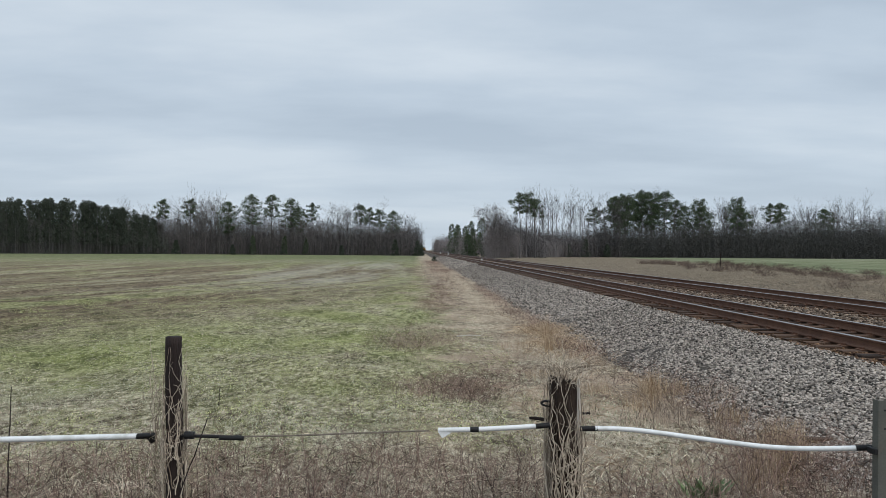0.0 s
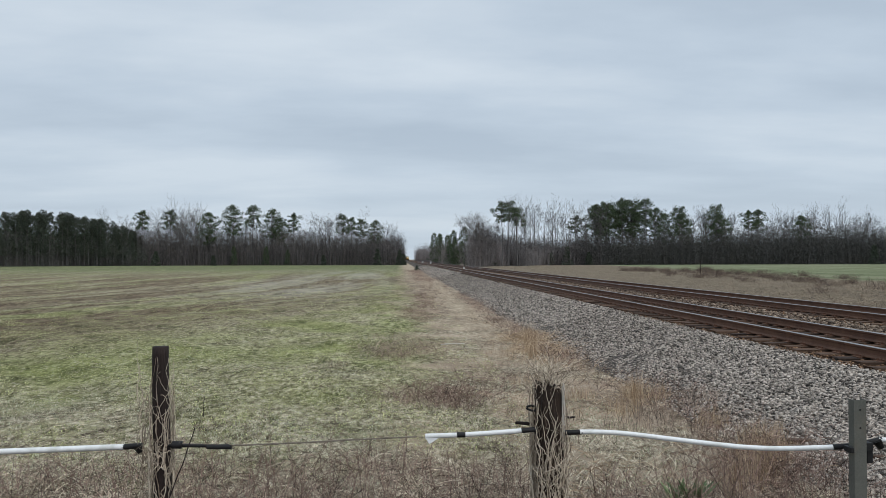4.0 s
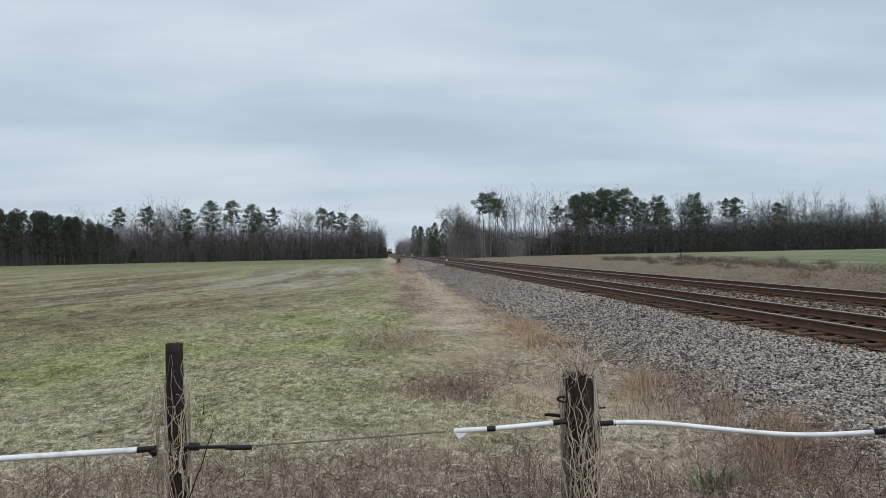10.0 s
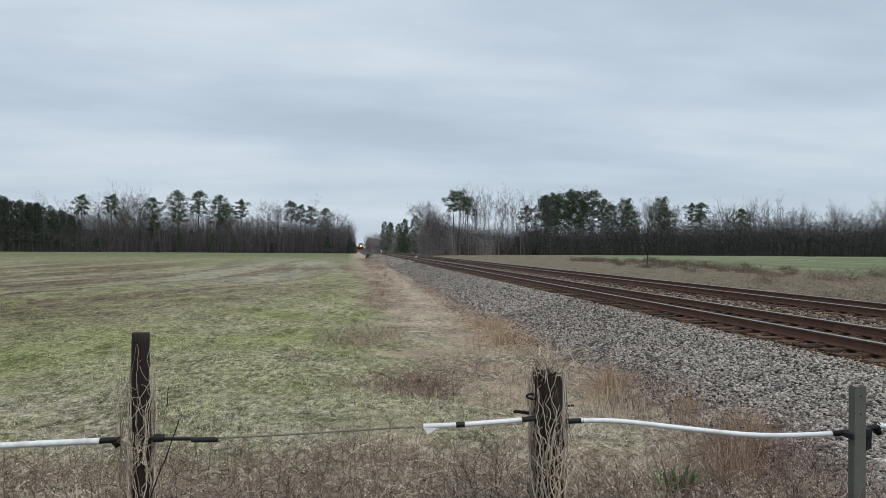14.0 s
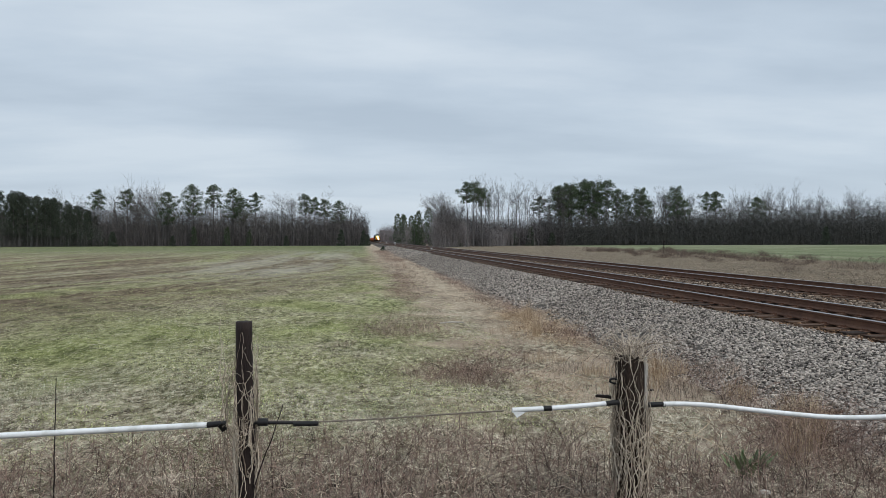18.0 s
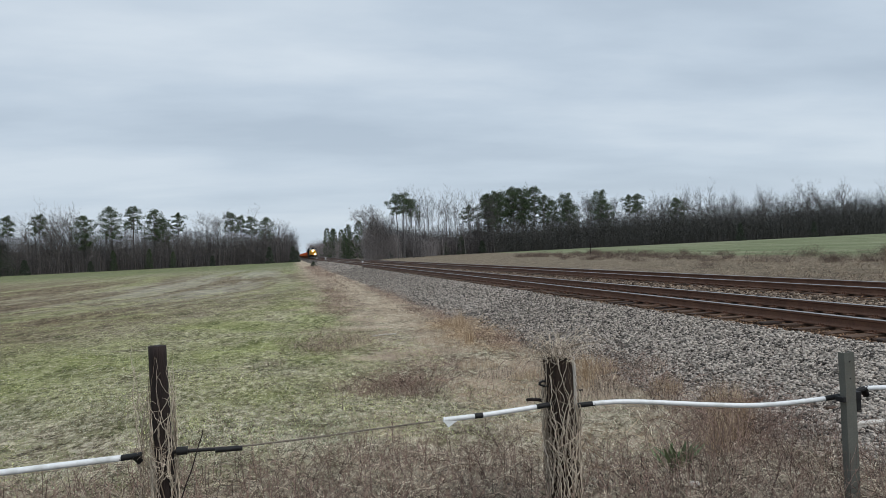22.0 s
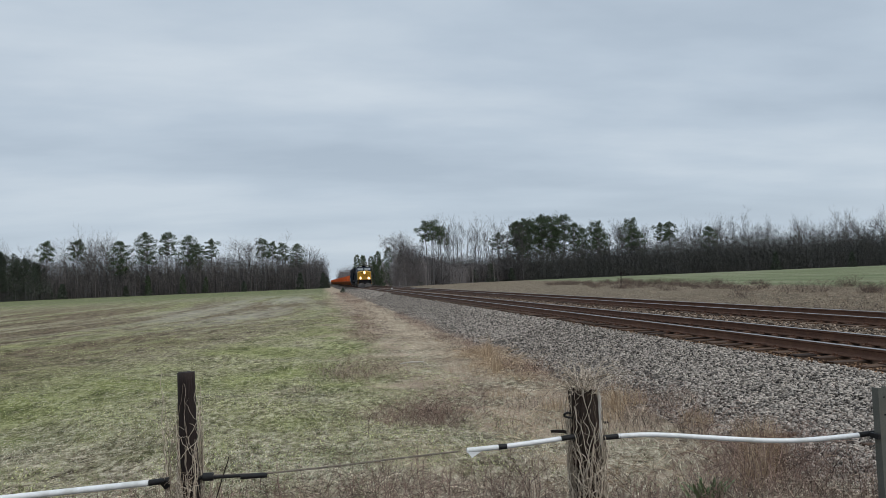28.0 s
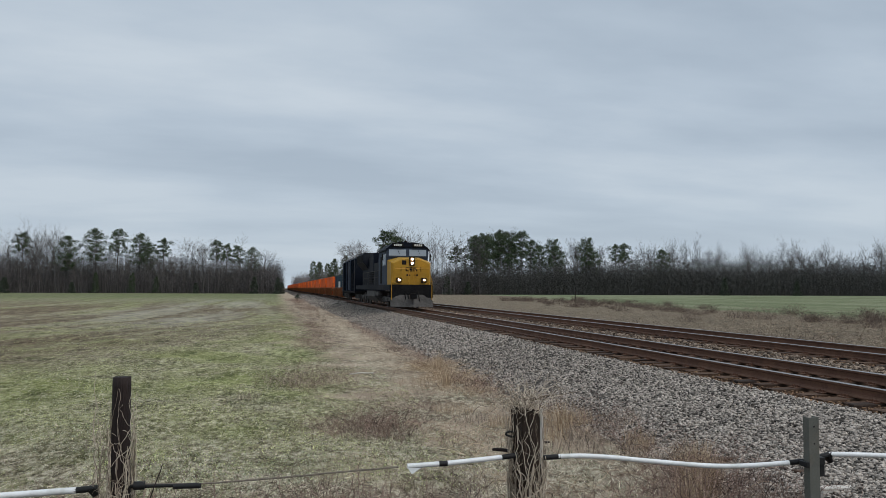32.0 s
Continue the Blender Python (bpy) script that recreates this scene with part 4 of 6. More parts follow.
def make_train():
    TRAIN.append((lead_engine(), 0.0, 0.0))
    TRAIN.append((tall_car(), 22.2, 0.0))
    car = well_car()
    orange = container(ORANGE, "orange corrugated shipping container riding in a well car", "orange containers")
    teal = container(TEAL, "dark blue corrugated shipping container riding in a well car", "blue containers")
    pieces("white_panel", teal, "white panel", OFFWHITE, (((-1.245, 0.1, 0.25), (-1.19, 1.0, 2.4)), ((-1.245, 4.5, 0.8), (-1.19, 6.5, 1.8))))
    start, pitch = 36.4, 16.3
    for k in range(26):
        one = car if k == 0 else copy_thing(car, pose(0, 0, 0))
        TRAIN.append((one, start + k * pitch, 0.0))
        if k in (0,):
            load = teal
        elif k == 1:
            load = orange
        else:
            load = copy_thing(orange, pose(0, 0, 0))
        TRAIN.append((load, start + k * pitch + 1.95, 0.44))


make_train()

# ---- fence ----


def wobbly(points, amount, n=40):
    """A smooth line through points with small random sway."""
    points = np.asarray(points, float)
    t = np.linspace(0, len(points) - 1, n)
    line = np.stack([np.interp(t, np.arange(len(points)), points[:, k]) for k in range(3)], 1)
    sway = np.cumsum(RNG.normal(0, amount, (n, 3)), axis=0)
    sway -= np.linspace(0, 1, n)[:, None] * sway[-1]
    kernel = np.ones(5) / 5
    for _ in range(2):
        line = np.stack([np.convolve(np.pad(line[:, k], 2, "edge"), kernel, "valid") for k in range(3)], 1)
    return line + sway


def round_post(name, r0, r1, height, rough, material, split=0.0):
    """An uneven round post with fluted, cracked sides and a broken top."""
    sides, levels = 28, 26
    v, f = [], []
    flute = 1 + rough * np.convolve(np.tile(RNG.normal(0, 1, sides), 3), np.ones(2) / 2, "same")[sides:2 * sides]
    for k in range(levels):
        h = height * k / (levels - 1)
        r = r0 + (r1 - r0) * k / (levels - 1)
        for s in range(sides):
            a = 2 * np.pi * s / sides
            rr = r * flute[s] * (1 + RNG.normal(0, rough * 0.25))
            top = RNG.uniform(-split, 0.0) if k == levels - 1 else 0
            v.append((rr * np.cos(a) + 0.01 * np.sin(h * 3), rr * np.sin(a), h + top))
    for k in range(levels - 1):
        for s in range(sides):
            p, q = k * sides + s, k * sides + (s + 1) % sides
            f.append((p, q, q + sides, p + sides))
    cap = len(v)
    v.append((0, 0, height - split * 0.6))
    top = (levels - 1) * sides
    f += [(top + s, top + (s + 1) % sides, cap) for s in range(sides)]
    data = bpy.data.meshes.new(name)
    data.from_pydata(v, [], f)
    data.materials.append(material)
    return data


def climbing_vines(count, r, zlo, zhi, turns, thick, loose=0.015, sway=0.006):
    t = Tubes()
    for _ in range(count):
        a0, z0 = RNG.uniform(0, 2 * np.pi), RNG.uniform(zlo, zlo + 0.5 * (zhi - zlo))
        z1 = RNG.uniform(0.55 * zhi, zhi)
        n = 26
        u = np.linspace(0, 1, n)
        a = a0 + RNG.normal(0, turns) * u + RNG.uniform(0.1, 0.5) * np.sin(u * RNG.uniform(3, 11) + RNG.uniform(0, 6)) + np.cumsum(RNG.normal(0, 0.07, n))
        rr = r + RNG.uniform(0.0, loose) + np.abs(np.cumsum(RNG.normal(0, sway, n))) * 0.5
        z = z0 + (z1 - z0) * u
        pts = np.stack([rr * np.cos(a), rr * np.sin(a), z], 1) + RNG.normal(0, 0.0025, (n, 3))
        w = thick * RNG.uniform(0.5, 1.3)
        t.add(pts, w, w * 0.5, 4)
    return t


def loose_sprays(t, count, at, reach, up, thick):
    for _ in range(count):
        a = RNG.uniform(0, 2 * np.pi)
        out = np.array([np.cos(a), np.sin(a), 0]) * RNG.uniform(0.2, 1.0) * reach
        start = np.array(at) + RNG.normal(0, 0.05, 3)
        mid = start + out * 0.5 + [0, 0, RNG.uniform(0.0, up)]
        end = start + out + [0, 0, RNG.uniform(-0.6 * up, up * 0.7)]
        t.add(wobbly([start, mid, end], 0.006, 18), thick * RNG.uniform(0.5, 1.1), 0.0008, 4)
    return t


def left_post():
    x, y = -3.36, 5.5
    g = float(ground_height(x, y))
    post = thing("fence_post", "slim dark wooden fence post wrapped in dry vines", "fence post", (x, y, g - 0.15))
    h = 0.785 - g + 0.15
    part("post", shade(round_post("post", 0.064, 0.057, h, 0.025, POST, 0.006)), post, "dark straight post", None)
    t = climbing_vines(64, 0.075, 0.1, 1.42, 1.1, 0.0044, 0.012, 0.003)
    t2 = climbing_vines(30, 0.070, 0.6, h - 0.02, 1.6, 0.0036, 0.010, 0.003)
    t.v += t2.v
    t.f += [f + t.n for f in t2.f]
    t.n += t2.n
    for _ in range(11):
        a = RNG.uniform(2.4, 3.9)
        x0 = np.array([0.10 * np.cos(a), 0.06 * np.sin(a), RNG.uniform(0.3, 0.9)])
        t.add(wobbly([x0, x0 + [-0.05, 0, 0.35], x0 + [-0.05 + RNG.uniform(-0.05, 0.08), 0, RNG.uniform(0.5, 0.95)]], 0.010, 22), 0.0040, 0.0014, 4)
    loose_sprays(t, 44, (0, -0.02, 0.80), 0.24, 0.16, 0.0026)
    loose_sprays(t, 22, (-0.1, -0.02, 1.25), 0.16, 0.15, 0.0025)
    part("vines", t.mesh("vines", VINE), post, "tangled dry vines")


def right_post():
    x, y = -0.42, 5.62
    g = float(ground_height(x, y))
    post = thing("fence_post", "thick rotten wooden fence post smothered in dry vines", "fence post", (x, y, g - 0.15))
    h = 0.475 - g + 0.15
    part("post", round_post("post", 0.118, 0.102, h, 0.12, OLD_POST, 0.07), post, "rotten dark post")
    strip = Tubes()
    strip.add([(0.095, -0.055, 0.98), (0.100, -0.055, 1.2), (0.098, -0.05, h - 0.02)], 0.017, 0.014, 6)
    part("bare_strip", strip.mesh("bare_strip", PALE_WOOD), post, "bleached bare wood edge")
    t = climbing_vines(135, 0.112, 0.05, h, 0.55, 0.0046, 0.030, 0.007)
    loose_sprays(t, 110, (0, -0.02, h - 0.02), 0.50, 0.26, 0.0036)
    loose_sprays(t, 36, (0, -0.06, 0.6), 0.3, 0.25, 0.0034)
    part("vines", t.mesh("vines", VINE), post, "tangled dry vines")
    hook = Tubes()
    hook.add(wobbly([(-0.10, -0.02, 1.22), (-0.16, -0.03, 1.25), (-0.2, -0.03, 1.23), (-0.17, -0.03, 1.20), (-0.1, -0.02, 1.19)], 0.002, 16), 0.009, None, 6)
    part("strap", hook.mesh("strap", TAPE), post, "black looped strap")
    for line, r in (([(0.1, 0.05, 1.10), (0.18, 0.08, 1.12), (0.24, 0.1, 1.11)], 0.011), ([(-0.1, 0.06, 1.07), (-0.2, 0.08, 1.075), (-0.27, 0.1, 1.07)], 0.016)):
        stub = Tubes()
        stub.add(wobbly(line, 0.002, 10), r, r * 0.7, 6)
        part("broken_stub", stub.mesh("broken_stub", POST), post, "dark broken stub")


def steel_post(x, y, top):
    g = float(ground_height(x, y))
    post = thing("steel_post", "grey steel channel fence post with black clip", "fence post", (x, y, g - 0.2), turn=0.05)
    h = top - g + 0.2
    w, d, s = 0.047, 0.030, 0.005
    outline = [(-w, -d), (w, -d), (w, d), (w - s, d), (w - s, -d + s), (-w + s, -d + s), (-w + s, d), (-w, d)]
    bm = bmesh.new()
    a, b = ([bm.verts.new((px, py, z)) for px, py in outline] for z in (0, h))
    bm.faces.new(a[::-1])
    bm.faces.new(b)
    for i in range(8):
        bm.faces.new((a[i], a[(i + 1) % 8], b[(i + 1) % 8], b[i]))
    part("channel", bm, post, "grey steel channel", STEEL_POST)
    for z in (h - 0.07, h - 0.2):
        part("hole", cylinder((0, -d - 0.001, z), 0.007, 0.003, "y", 10), post, "dark punched hole", TAPE)
    part("clip", boxed(((-0.075, -0.03, h - 0.38), (-0.045, 0.05, h - 0.34)), bevel=0.006), post, "black plastic clip", TAPE)
    part("clip", boxed(((0.045, -0.03, h - 0.37), (0.10, 0.05, h - 0.31)), ((0.06, -0.02, h - 0.46), (0.105, 0.03, h - 0.32)), bevel=0.006), post, "black plastic clip", TAPE)


def tape_wrap(parent, a, b, r, bulge=0.0, label="black tape"):
    t = Tubes()
    a, b = np.array(a), np.array(b)
    pts = [a + (b - a) * u for u in np.linspace(0, 1, 8)]
    t.add(pts, r, None, 10)
    if bulge:
        t.add([a + (b - a) * 0.75, a + (b - a) * 0.95 + [0, 0, -bulge]], r * 1.5, r, 8)
    part("tape", shade(t.mesh("tape", TAPE)), parent, label)


def pipe(name, label, line, r):
    """A white plastic pipe along a slack line, hollow at its ends."""
    ob = thing(name, label, "pipe")
    t = np.linspace(0, len(line) - 1, 60)
    pts = np.stack([np.interp(t, np.arange(len(line)), np.array(line)[:, k]) for k in range(3)], 1)
    k = np.ones(9) / 9
    pts = np.stack([np.convolve(np.pad(pts[:, i], 4, "reflect", reflect_type="odd"), k, "valid") for i in range(3)], 1)
    tube = Tubes()
    tube.add(pts, r, None, 14)
    part("tube", shade(tube.mesh("tube", PVC)), ob, "scuffed white plastic tube")
    return ob


def make_fence():
    left_post()
    right_post()
    steel_post(1.705, 5.04, 0.41)
    one = pipe("white_pipe", "white plastic pipe slipped over the fence wire, tape at its end", [(-7.4, 5.72, -0.10), (-6.0, 5.64, -0.045), (-4.57, 5.56, 0.007), (-3.63, 5.5, 0.043)], 0.0215)
    tape_wrap(one, (-3.64, 5.5, 0.042), (-3.50, 5.49, 0.052), 0.021, 0.05)
    two = pipe("white_pipe", "short white plastic pipe with black tape band and cut end", [(-1.40, 5.5, 0.083), (-1.1, 5.5, 0.088), (-0.8, 5.52, 0.098), (-0.62, 5.53, 0.107)], 0.0185)
    tape_wrap(two, (-1.16, 5.5, 0.088), (-1.095, 5.5, 0.088), 0.0205)
    tape_wrap(two, (-0.66, 5.52, 0.106), (-0.53, 5.54, 0.112), 0.0195)
    flap = bmesh.new()
    for tri in (((-1.40, 5.475, 0.075), (-1.30, 5.475, 0.07), (-1.37, 5.47, 0.030)),):
        vs = [flap.verts.new(p) for p in tri]
        ws = [flap.verts.new((p[0], p[1] + 0.004, p[2])) for p in tri]
        flap.faces.new(vs)
        flap.faces.new(ws[::-1])
        for i in range(3):
            flap.faces.new((vs[i], ws[i], ws[(i + 1) % 3], vs[(i + 1) % 3]))
    part("torn_flap", flap, two, "torn pipe flap", PVC)
    three = pipe("white_pipe", "long sagging white plastic pipe with taped ends", [(-0.21, 5.5, 0.095), (0.0, 5.5, 0.091), (0.2, 5.48, 0.075), (0.4, 5.45, 0.053), (0.62, 5.41, 0.031), (0.85, 5.36, 0.011), (1.08, 5.3, -0.002), (1.33, 5.22, 0.012), (1.60, 5.13, 0.044)], 0.0185)
    tape_wrap(three, (-0.32, 5.52, 0.086), (-0.19, 5.50, 0.094), 0.0195, 0.0)
    tape_wrap(three, (1.58, 5.135, 0.042), (1.70, 5.10, 0.058), 0.0205)
    four = pipe("white_pipe", "white plastic pipe running on past the steel post", [(1.88, 5.06, 0.110), (2.04, 4.98, 0.118), (2.6, 4.9, 0.09), (3.2, 4.78, 0.04)], 0.0185)
    tape_wrap(four, (1.77, 5.09, 0.07), (1.90, 5.055, 0.112), 0.022, 0.06)
    wire = thing("fence_wire", "old brown fence wire running from post to post", "wire")
    t = Tubes()
    t.add(wobbly([(-3.45, 5.48, 0.055), (-3.2, 5.47, 0.062), (-2.85, 5.47, 0.042), (-2.2, 5.49, 0.055), (-1.40, 5.5, 0.083)], 0.0008, 50), 0.0062, None, 6)
    part("strand", t.mesh("strand", CABLE), wire, "twisted brown strand")
    tape_wrap(wire, (-3.30, 5.47, 0.055), (-2.86, 5.47, 0.043), 0.0125)
    tape_wrap(wire, (-3.02, 5.465, 0.040), (-2.84, 5.465, 0.036), 0.017)
    tape_wrap(wire, (-3.27, 5.46, 0.062), (-3.20, 5.46, 0.060), 0.028)


make_fence()


# ---- grass and weeds ----


def spread(n, xlo, xhi, ylo, yhi, near=True):
    u = RNG.uniform(0, 1, n)
    y = 1 / (1 / ylo - u * (1 / ylo - 1 / yhi)) if near else RNG.uniform(ylo, yhi, n)
    return RNG.uniform(xlo, xhi, n), y


def on_ground(x, y):
    z = ground_height(x, y)
    inside = (x > 1.9) & (x < 15.4)
    return np.stack([x, y, np.where(inside, np.maximum(z, bed_height(x)), z)], 1)


def clumpy(x, y, scale, seed):
    return np.sin(x * scale + seed + 2 * np.sin(y * scale * 0.7 + seed)) * np.sin(y * scale * 1.1 - seed + 1.7 * np.sin(x * scale * 0.6))


def field_grass():
    x, y = spread(190000, -16, 0.4, 6.6, 48)
    live = clumpy(x, y, 0.55, 1.0) + clumpy(x, y, 1.9, 2.0) * 0.5 + np.clip((y - 13) * 0.14, -0.9, 0.5) + np.clip((-1.2 - x) * 0.3, -1, 0.3) + RNG.normal(0, 0.35, len(x)) > 0.0
    h = RNG.uniform(0.02, 0.05, len(x)) * (1 + y / 50)
    for name, pick, m, label in (("field_grass", live, GRASS_GREEN, "short green field grass"), ("dead_grass", ~live, GRASS_DEAD, "short dead straw-coloured grass")):
        data = blades(name, on_ground(x[pick], y[pick]), h[pick] * (1.0 if name == "field_grass" else 1.9), 0.011 if name == "field_grass" else 0.005, 0.6, m, 0.4, 0.75 if name == "field_grass" else 1.05)
        thing(name, label, "grass", kind="stuff", data=data)


def clover():
    x, y = spread(34000, -9, 1.6, 6.8, 22)
    keep = clumpy(x, y, 0.8, 5.0) + RNG.normal(0, 0.5, len(x)) > -0.1
    thing("clover_leaves", "tiny pale clover leaves scattered in the mown grass", "plants", kind="stuff", data=blades("clover_leaves", on_ground(x[keep], y[keep]) + [0, 0, 0.012], RNG.uniform(0.010, 0.022, int(keep.sum())), 0.011, 0.6, PALE_LEAF, 0.3, 0.5))


def verge_grass():
    x, y = spread(38000, -3.2, 2.8, 6.0, 60)
    h = RNG.uniform(0.03, 0.10, len(x)) * (0.7 + 0.6 * (clumpy(x, y, 1.4, 4.0) > 0.1))
    keep = clumpy(x, y, 0.9, 0.4) + RNG.normal(0, 0.4, len(x)) > -0.1
    thing("verge_grass", "flattened dead grass along the railway verge", "grass", kind="stuff", data=blades("verge_grass", on_ground(x[keep], y[keep]), h[keep] * 1.6, 0.0055, 0.5, GRASS_DEAD, 0.4, 1.1))


def fence_weeds():
    x, y = spread(15000, -8.0, 2.6, 4.2, 7.6, False)
    dens = clumpy(x, y, 1.3, 0.7) + RNG.normal(0, 0.6, len(x)) + np.where(y < 6.6, 0.5, -0.2)
    keep = (dens > 0.0) & ((x < -0.3) | (y < 6.5))
    x, y = x[keep], y[keep]
    h = np.abs(RNG.normal(0.20, 0.09, len(x))) + 0.05
    thing("dry_weeds", "tangle of dry grey-brown weed stalks under the fence", "weeds", kind="stuff", data=blades("dry_weeds", on_ground(x, y), h, 0.0045, 0.6, WEED, 0.5, 0.25))
    x, y = spread(5200, -8.0, 2.6, 4.4, 7.4, False)
    thing("straw_litter", "pale flattened straw under the fence", "grass", kind="stuff", data=blades("straw_litter", on_ground(x, y), RNG.uniform(0.1, 0.34, len(x)), 0.006, 0.5, GRASS_DEAD, 0.8, 0.9))
    x, y = spread(5200, -0.2, 2.8, 5.0, 9.0, False)
    thing("straw_litter", "pale tan straw on the verge by the steel post", "grass", kind="stuff", data=blades("straw_litter", on_ground(x, y), RNG.uniform(0.08, 0.28, len(x)), 0.006, 0.5, GRASS_DEAD, 0.7, 0.85))
    t = Tubes()
    for _ in range(1500):
        bx = RNG.uniform(-6.5, 2.6)
        by = RNG.uniform(4.6, 7.4 if bx < -0.3 else 6.6)
        base = on_ground(np.array([bx]), np.array([by]))[0]
        h = RNG.uniform(0.2, 0.55)
        tip = base + [RNG.normal(0, 0.12), RNG.normal(0, 0.1), h]
        line = wobbly([base, (base + tip) / 2 + RNG.normal(0, 0.02, 3), tip], 0.003, 10)
        t.add(line, 0.003, 0.0012, 4)
        for k in (5, 6, 7, 8):
            d = RNG.normal(0, 0.07, 3) + [0, 0, 0.06]
            t.add([line[k], line[k] + d * 0.5 + RNG.normal(0, 0.006, 3), line[k] + d], 0.0017, 0.0007, 3)
    thing("branched_weeds", "branched dry weed stems under the fence", "weeds", kind="stuff", data=t.mesh("branched_weeds", TWIGGY))


def arches(name, x, y, length, rise, width, material):
    """Bowed, tangled dead stems: each a thin strip of six quads thrown over the ground."""
    n, k = len(x), 7
    u = np.linspace(0, 1, k)[None, :, None]
    a = RNG.uniform(0, 2 * np.pi, n)
    out = np.stack([np.cos(a), np.sin(a), np.zeros(n)], 1)[:, None]
    top = RNG.uniform(0.35, 0.9, (n, 1, 1))
    lift = np.sin(np.pi * np.clip(u / (2 * top), 0, 1)) * (rise * RNG.uniform(0.3, 1.4, n))[:, None, None]
    sway = np.cumsum(RNG.normal(0, 0.018, (n, k, 3)), axis=1) * [1, 1, 0.4]
    p = on_ground(x, y)[:, None] + out * u * (length * RNG.uniform(0.4, 1.3, n))[:, None, None] + sway
    p[..., 2] += lift[..., 0]
    b = RNG.uniform(0.9, 2.2, n)
    side = (np.stack([-np.sin(a) * np.cos(b), np.cos(a) * np.cos(b), np.sin(b)], 1) * (width * RNG.uniform(0.5, 1.3, n))[:, None] * 0.5)[:, None]
    side = side * np.linspace(1.0, 0.4, k)[None, :, None]
    v = np.stack([p - side, p + side], 2).reshape(-1, 3)
    i = np.arange(n)[:, None] * 2 * k + np.arange(k - 1)[None] * 2
    f = np.stack([i, i + 1, i + 3, i + 2], -1).reshape(-1, 4)
    return mesh_of(name, v, f, material)


def tangles():
    for n, material, label, length, rise, width in ((2400, TWIGGY, "bowed dark dead stems tangled under the fence", 0.36, 0.20, 0.006), (4200, WEED, "bowed grey-brown dead stems tangled under the fence", 0.40, 0.17, 0.006), (5200, GRASS_DEAD, "bowed pale straw tangled under the fence", 0.36, 0.12, 0.006)):
        x, y = spread(n, -7.5, 2.5, 4.6, 7.7, False)
        keep = clumpy(x, y, 1.1, 2.0 + n * 0.001) + RNG.normal(0, 0.6, n) > -0.3
        keep &= (x < -0.3) | (y < 6.5)
        thing("tangled_stems", label, "weeds", kind="stuff", data=arches("tangled_stems", x[keep], y[keep], length, rise, width, material))
    # reddish dead weeds in patches of the verge and between grass and path
    for cx, cy, rx, ry, n, h, material, label in (
            (-1.55, 16.7, 0.45, 0.7, 560, 0.32, RED_WEED, "low reddish dead weed patch on the field edge"), (-2.1, 16.9, 0.3, 0.6, 220, 0.3, WEED, "low grey dead weed patch on the field edge"),
            (-1.0, 27.5, 0.35, 3.0, 620, 0.20, RED_WEED, "reddish dead weeds between grass and path"), (-0.3, 36.0, 0.35, 4.0, 560, 0.20, RED_WEED, "reddish dead weeds between grass and path"),
            (0.3, 55.0, 0.7, 9.0, 760, 0.24, RED_WEED, "reddish dead weeds beside the path"), (2.0, 35.0, 0.25, 7.0, 620, 0.22, RED_WEED, "dark dead weeds at the foot of the ballast"),
            (1.85, 23.0, 0.25, 4.0, 600, 0.22, RED_WEED, "dark dead weeds at the foot of the ballast"), (-0.8, 11.2, 0.6, 0.45, 800, 0.28, TWIGGY, "dark brown weed patch in the grass"),
            (0.7, 13.5, 0.8, 1.6, 300, 0.18, RED_WEED, "thin reddish weeds on the verge"), (2.35, 9.6, 0.3, 1.4, 420, 0.34, TWIGGY, "dark dead weeds at the foot of the ballast"),
            (2.0, 6.9, 0.4, 0.35, 620, 0.42, TWIGGY, "dense dark dead weeds beside the steel post"), (1.9, 13.5, 0.25, 2.0, 360, 0.26, TWIGGY, "dark dead weeds at the foot of the ballast")):
        x, y = RNG.normal(cx, rx, n), RNG.normal(cy, ry, n)
        keep = clumpy(x, y, 1.5, cx + cy) + RNG.normal(0, 0.5, n) > -0.35
        keep &= x < 2.9
        far = 0.006 + 0.00022 * cy
        thing("dead_weeds", label, "weeds", kind="stuff", data=arches("dead_weeds", x[keep], y[keep], h * 1.1, h, far, material))
    # sedge spread at the foot of the stones
    x, y = RNG.normal(1.8, 0.45, 2400), RNG.normal(18.6, 2.2, 2400)
    keep = (x < 2.8) & (clumpy(x, y, 1.2, 0.2) + RNG.normal(0, 0.4, 2400) > 0.4)
    thing("fallen_sedge", "fallen orange-tan sedge at the foot of the ballast", "grass", kind="stuff", data=arches("fallen_sedge", x[keep], y[keep], 0.45, 0.16, 0.009, SEDGE))
    x, y = spread(1500, -0.1, 2.7, 6.4, 12.5, False)
    keep = clumpy(x, y, 1.0, 3.1) + RNG.normal(0, 0.5, 1500) > 0.2
    thing("fallen_sedge", "fallen tan straw and sedge on the verge", "grass", kind="stuff", data=arches("fallen_sedge", x[keep], y[keep], 0.42, 0.13, 0.007, SEDGE))
    # rough tufts and straw wisps of the field
    x, y = spread(9000, -12, 0.2, 7.2, 20)
    keep = clumpy(x, y, 0.9, 0.6) + 0.6 * clumpy(x, y, 2.6, 1.6) + RNG.normal(0, 0.4, 9000) > 0.15
    thing("straw_wisps", "pale straw wisps lying in the mown grass", "grass", kind="stuff", data=arches("straw_wisps", x[keep], y[keep], 0.11, 0.03, 0.007, GRASS_DEAD))


